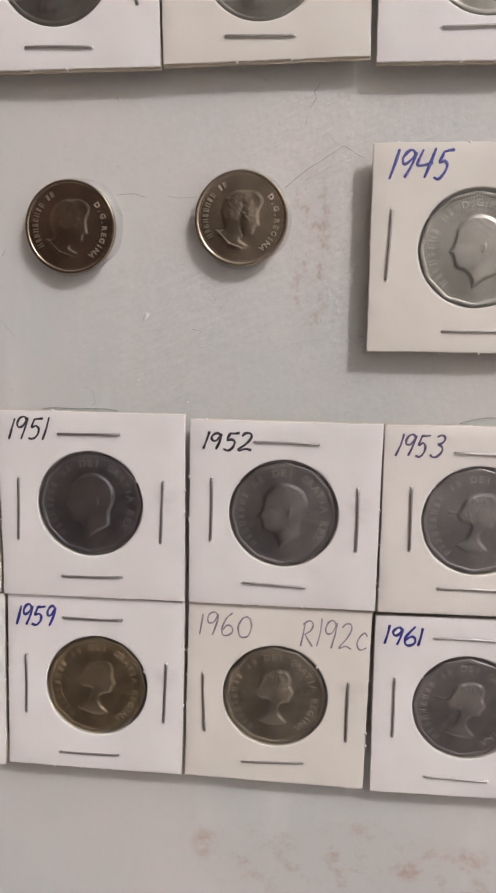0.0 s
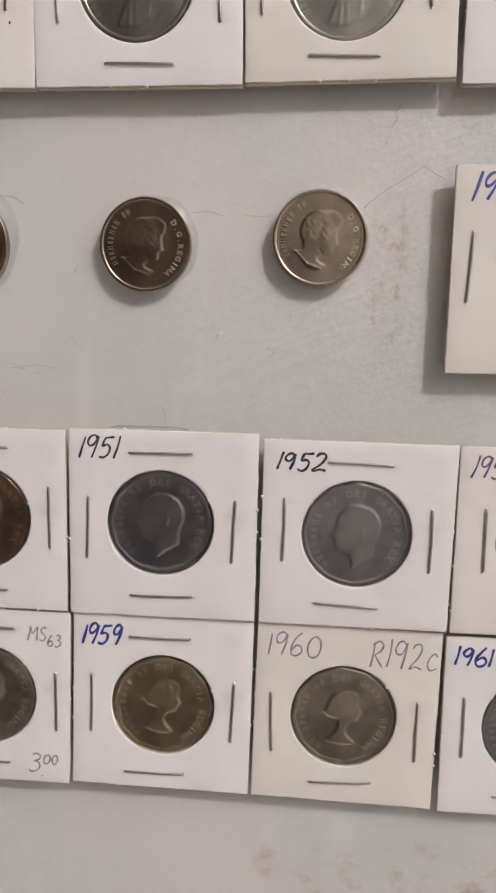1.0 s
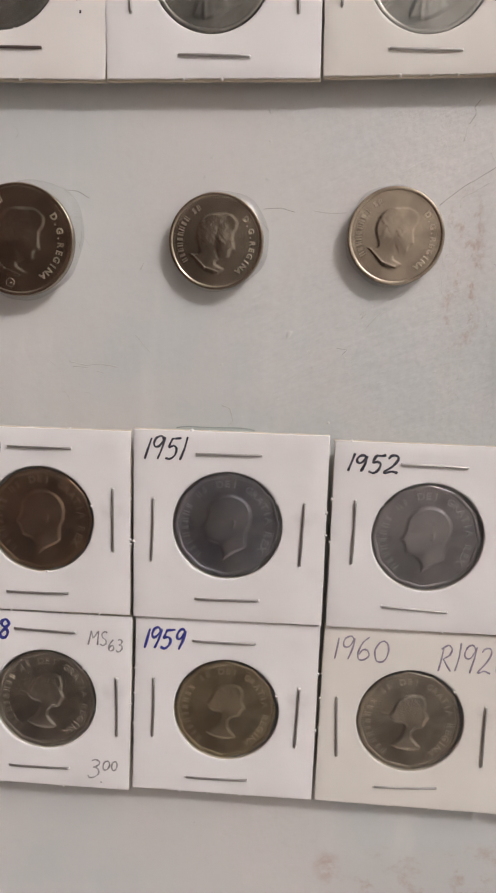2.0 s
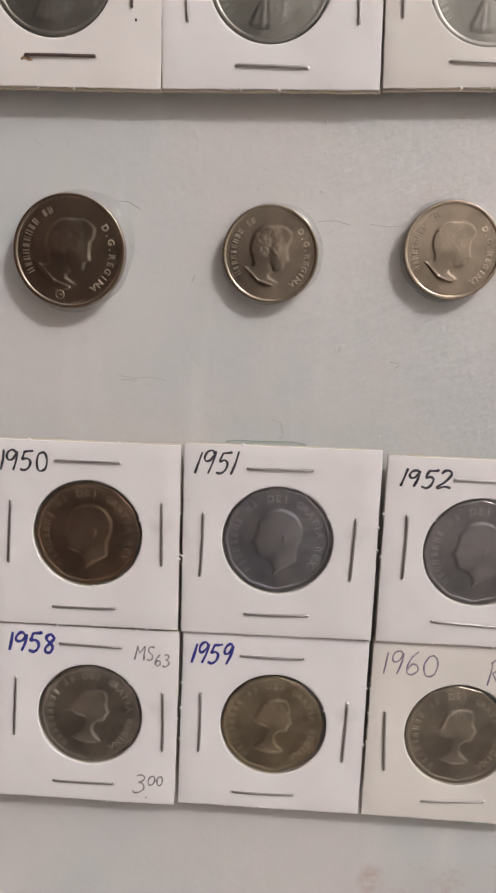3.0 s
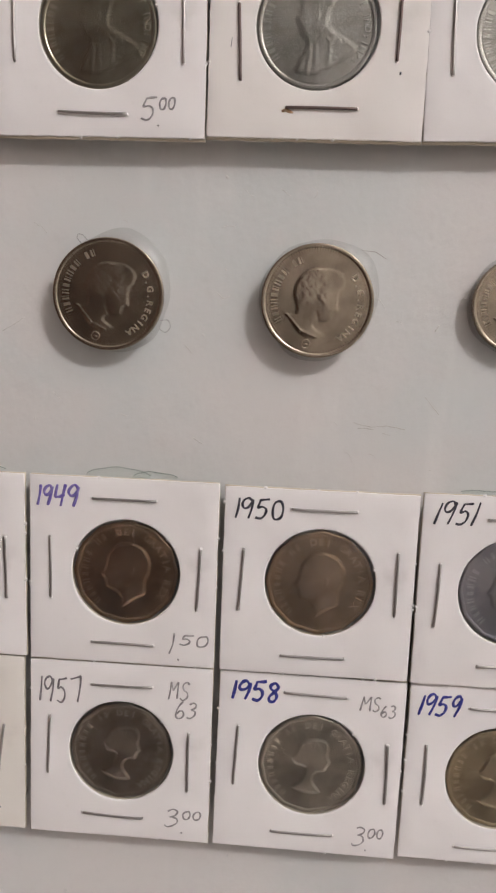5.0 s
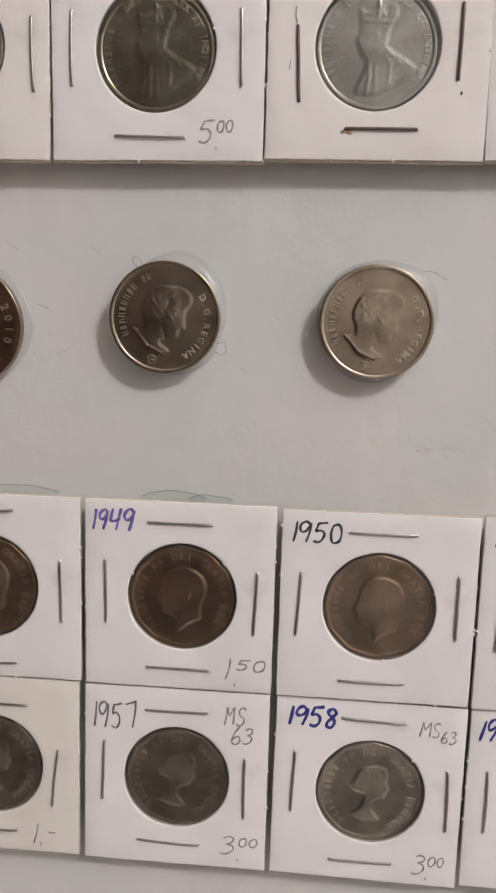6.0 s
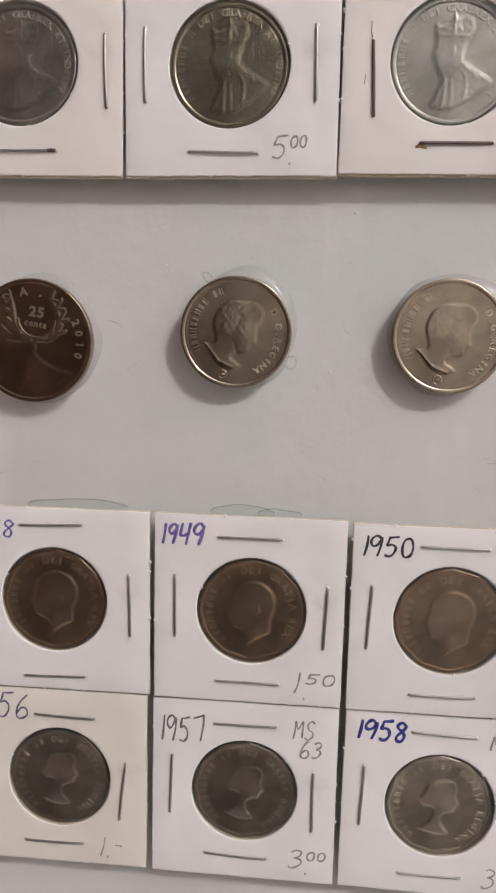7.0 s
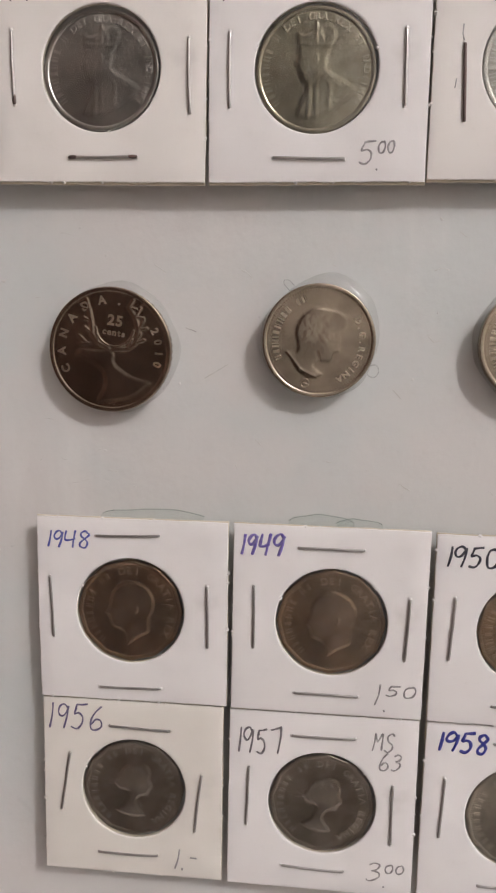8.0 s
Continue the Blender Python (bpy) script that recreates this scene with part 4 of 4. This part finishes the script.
holder(-121.6, -76.9, 0.7, 38.1, 38.5, (0.2, 0.0), [(0.1, 14.5, 0.4), (-15.1, 0.6, -91.6), (14.4, -1.4, -89.9), (-1.3, -14.5, -1.8)],
       [("1957", -17.3, 9.8, 9.2, 6.5, DARK_PENCIL, {"nib_r": 0.22, "slant": 0.02}), ("MS", 9.8, 12.0, 4.7, 4.4, PENCIL, THIN), ("63", 11.4, 8.0, 4.6, 4.2, PENCIL, THIN),
        ("3.00", 9.6, -17.7, 8.0, 5.7, PENCIL, PRICE)], seed=32, sink=0.45, kind="laurel", metal=DARK_NICKEL, tip=0.2, lean=-0.3, coin_turn=-4,
       words="white cardboard coin holder pencilled 1957, MS 63 and price 3.00", coin_words="dark twelve-sided nickel coin with a laurelled bust in a card window")
holder(-82.3, -76.6, 0.1, 38.0, 38.5, (0.7, 0.0), [(0.7, 15.3, -1.1), (-15.0, 1.0, -92.1), (16.1, -0.7, -88.6), (-0.5, -15.2, 0.4)],
       [("1958", -16.6, 12.8, 10.1, 5.0, DEEP_BLUE, {"slant": 0.1, "nib_r": 0.34}), ("MS63", 9.7, 11.4, 7.5, 4.6, PENCIL, STEP), ("3.00", 9.9, -18.2, 6.7, 5.6, PENCIL, PRICE)],
       seed=33, sink=0.7, kind="laurel", metal=MID_NICKEL, tip=-0.3, lean=0.4,
       words="white cardboard coin holder marked 1958 in blue, MS63 in pencil", coin_words="grey twelve-sided nickel coin with a laurelled bust in a card window")
holder(-43.5, -76.0, 0.1, 38.0, 38.2, (0.3, -0.4), [(-0.6, 14.4, 0.5), (-15.0, -0.7, -90.0), (15.2, -1.1, -91.7), (-1.2, -15.7, 0.8)],
       [("1959", -17.4, 11.9, 9.1, 5.2, DEEP_BLUE, {"slant": 0.25, "nib_r": 0.29})], seed=34, sink=0.9, kind="laurel", metal=GOLD_NICKEL, tip=0.4, lean=0.4,
       words="white cardboard coin holder marked 1959 in blue ink on the wall", coin_words="golden-toned twelve-sided nickel coin with a laurelled bust in a card window")
holder(-4.8, -75.9, -0.3, 37.8, 38.5, (-0.3, -0.3), [(-15.2, -2.6, -86.8), (14.9, -2.6, -89.8), (-0.2, -14.8, 3.3)],
       [("1960", -16.7, 11.9, 11.2, 5.5, GREY_PURPLE, {"nib_r": 0.19, "slant": 0.12}), ("R192c", 4.4, 10.8, 14.0, 6.6, GREY_PURPLE, {"nib_r": 0.19, "slant": 0.1})], card=CREAM_CARD, seed=35, sink=1.0,
       kind="laurel", metal=KHAKI_NICKEL, tip=0.3, lean=-0.2, coin_turn=5,
       words="cream cardboard coin holder pencilled 1960 and R192c, with no top staple", coin_words="khaki-grey twelve-sided nickel coin with a laurelled bust in a card window")
holder(34.3, -76.2, 0.9, 38.2, 38.2, (0.0, 0.2), [(-0.8, 14.8, -0.6), (-14.8, -0.4, -90.2), (-1.6, -15.3, -1.6)],
       [("1961", -17.4, 12.7, 8.2, 4.8, DEEP_BLUE, {"slant": 0.15, "nib_r": 0.29})], seed=36, sink=1.0, kind="laurel", metal=DARK_STEEL, tip=0.5, lean=0.6, coin_turn=-3,
       words="white cardboard coin holder marked 1961 in blue ink on the wall", coin_words="dark twelve-sided nickel coin with a laurelled bust in a card window")

# ---- coins glued straight on the wall ----
loose_coin("quarter", PLATED_DARK, -166.2, 14.1, -8, 1.2, 0.6, "dark shiny 25 cents coin with antlered relief glued on the wall", 41, 55, 0.06)
loose_coin("curled", PLATED, -126.2, 17.1, -14, 0.2, 2.8, "plated steel coin with a curled-hair bust, glued on the wall", 42, 60, 0.16)
loose_coin("curled", PLATED, -86.3, 17.7, -10, -0.4, 1.0, "plated steel coin with a curled-hair bust, glued on the wall", 43, 50, 0.14)
loose_coin("dime", PLATED, -48.4, 18.7, -6, 0.3, -0.2, "small plated steel coin with a curled-hair bust, glued on the wall", 44, 40, 0.12)
loose_coin("dime", PLATED, -14.7, 20.8, -8, -0.5, -0.5, "small plated steel coin with a curled-hair bust, glued on the wall", 45, 70, 0.05)

glue_string([(-132.1, 26.3), (-133.3, 27.6), (-133.1, 28.4), (-132.2, 28.2), (-131.2, 27.2)])
glue_string([(-116.5, 12.6), (-115.1, 12.8), (-114.6, 11.4), (-115.6, 10.4), (-116.8, 11.1)])

# ---- scuffs in the paint ----
scratch([(-24.4, -0.5), (-22.2, -0.8), (-23.4, -2.1)])
scratch([(-18.6, 3.9), (-17.5, 5.3), (-15.9, 6.9)], PALE_SCRATCH)
scratch([(-20.2, 6.0), (-19.4, 6.9), (-19.9, 5.2), (-19.0, 6.4)], PALE_SCRATCH)
scratch([(-6.6, 27.0), (-2.4, 30.4), (1.9, 33.1), (4.4, 34.8), (6.4, 33.6), (8.6, 32.6)])
scratch([(-2.3, 41.6), (-1.1, 43.4), (-1.6, 44.6), (-0.6, 45.8)])
scratch([(-39.7, 25.3), (-36.3, 25.5), (-33.7, 24.9)])
scratch([(-40.0, 22.7), (-38.5, 21.2)])
scratch([(-30.1, 25.3), (-26.9, 24.8), (-23.8, 25.1)], PALE_SCRATCH)
scratch([(-2.8, 28.3), (-0.2, 29.7), (2.8, 31.5)], PALE_SCRATCH)
scratch([(-2.4, 41.0), (-3.0, 38.6)], PALE_SCRATCH)
scratch([(-46.7, -12.7), (-44.8, -13.5), (-44.2, -16.0), (-45.1, -16.7)], PALE_SCRATCH, 0.09)
scratch([(-77.6, -5.3), (-74.2, -6.0), (-71.1, -5.6), (-67.5, -6.1)], PALE_SCRATCH, 0.08)
scratch([(-76.8, -6.3), (-73.6, -6.4)], PALE_SCRATCH, 0.08)
scratch([(-71.8, -7.0), (-70.2, -7.5)], PALE_SCRATCH)
scratch([(-78.5, 27.6), (-75.8, 27.5), (-73.6, 26.3)], SCRATCH, 0.07)
scratch([(-63.3, 13.1), (-62.7, 14.4)], PALE_SCRATCH, 0.12)
scratch([(-148.1, 9.1), (-145.9, 10.5), (-143.7, 11.9)], PALE_SCRATCH)
scratch([(-152.1, 18.8), (-150.0, 18.0)], SCRATCH, 0.1)
scratch([(-158.4, 30.6), (-156.3, 29.2)], PALE_SCRATCH)
scratch([(-109.4, -10.1), (-107.2, -11.4)], PALE_SCRATCH)
scratch([(-111.6, 8.1), (-110.1, 6.5)], PALE_SCRATCH)
scratch([(-75.0, 20.0), (-75.5, 16.8)], PALE_SCRATCH)
scratch([(-64.2, 0.5), (-61.2, -2.9)], PALE_SCRATCH)
scratch([(8.9, -1.0), (11.2, -1.6)], PALE_SCRATCH)
scratch([(-142.0, 30.3), (-140.8, 29.6)], PALE_SCRATCH)
paint_lumps(150, 5)


def scuffs(count, seed):
    """Hairline wrinkles and rubs in the paint, thickest where the rusty smear runs, child of the wall."""
    rng, pieces = random.Random(seed), []
    for k in range(count):
        if k % 3 == 0:
            x, z, lead = rng.gauss(0, 5), rng.gauss(15, 12), rng.uniform(60, 120)
        else:
            x, z, lead = rng.uniform(-185, 45), rng.choice((rng.uniform(-16, 44), rng.uniform(-14, 2))), rng.gauss(-25, 30)
        a, n, step = radians(lead), rng.randint(3, 6), rng.uniform(0.3, 0.75)
        path = []
        for _ in range(n):
            path.append((x, 0.0, z))
            a += rng.gauss(0, 0.25)
            x, z = x + step * math.cos(a), z + step * math.sin(a)
        pieces.append(tube(path, [rng.uniform(0.025, 0.06) for _ in path], 5, 0.6))
    ob = part("scuffs", *joined(pieces), FAINT_SCRATCH, wall, "fine hairline scuffs in the paint")
    ob.matrix_basis = Matrix.Translation((0, 0, ORIGIN_Z))
    return tagged(ob, kind="stuff")


scuffs(80, 9)
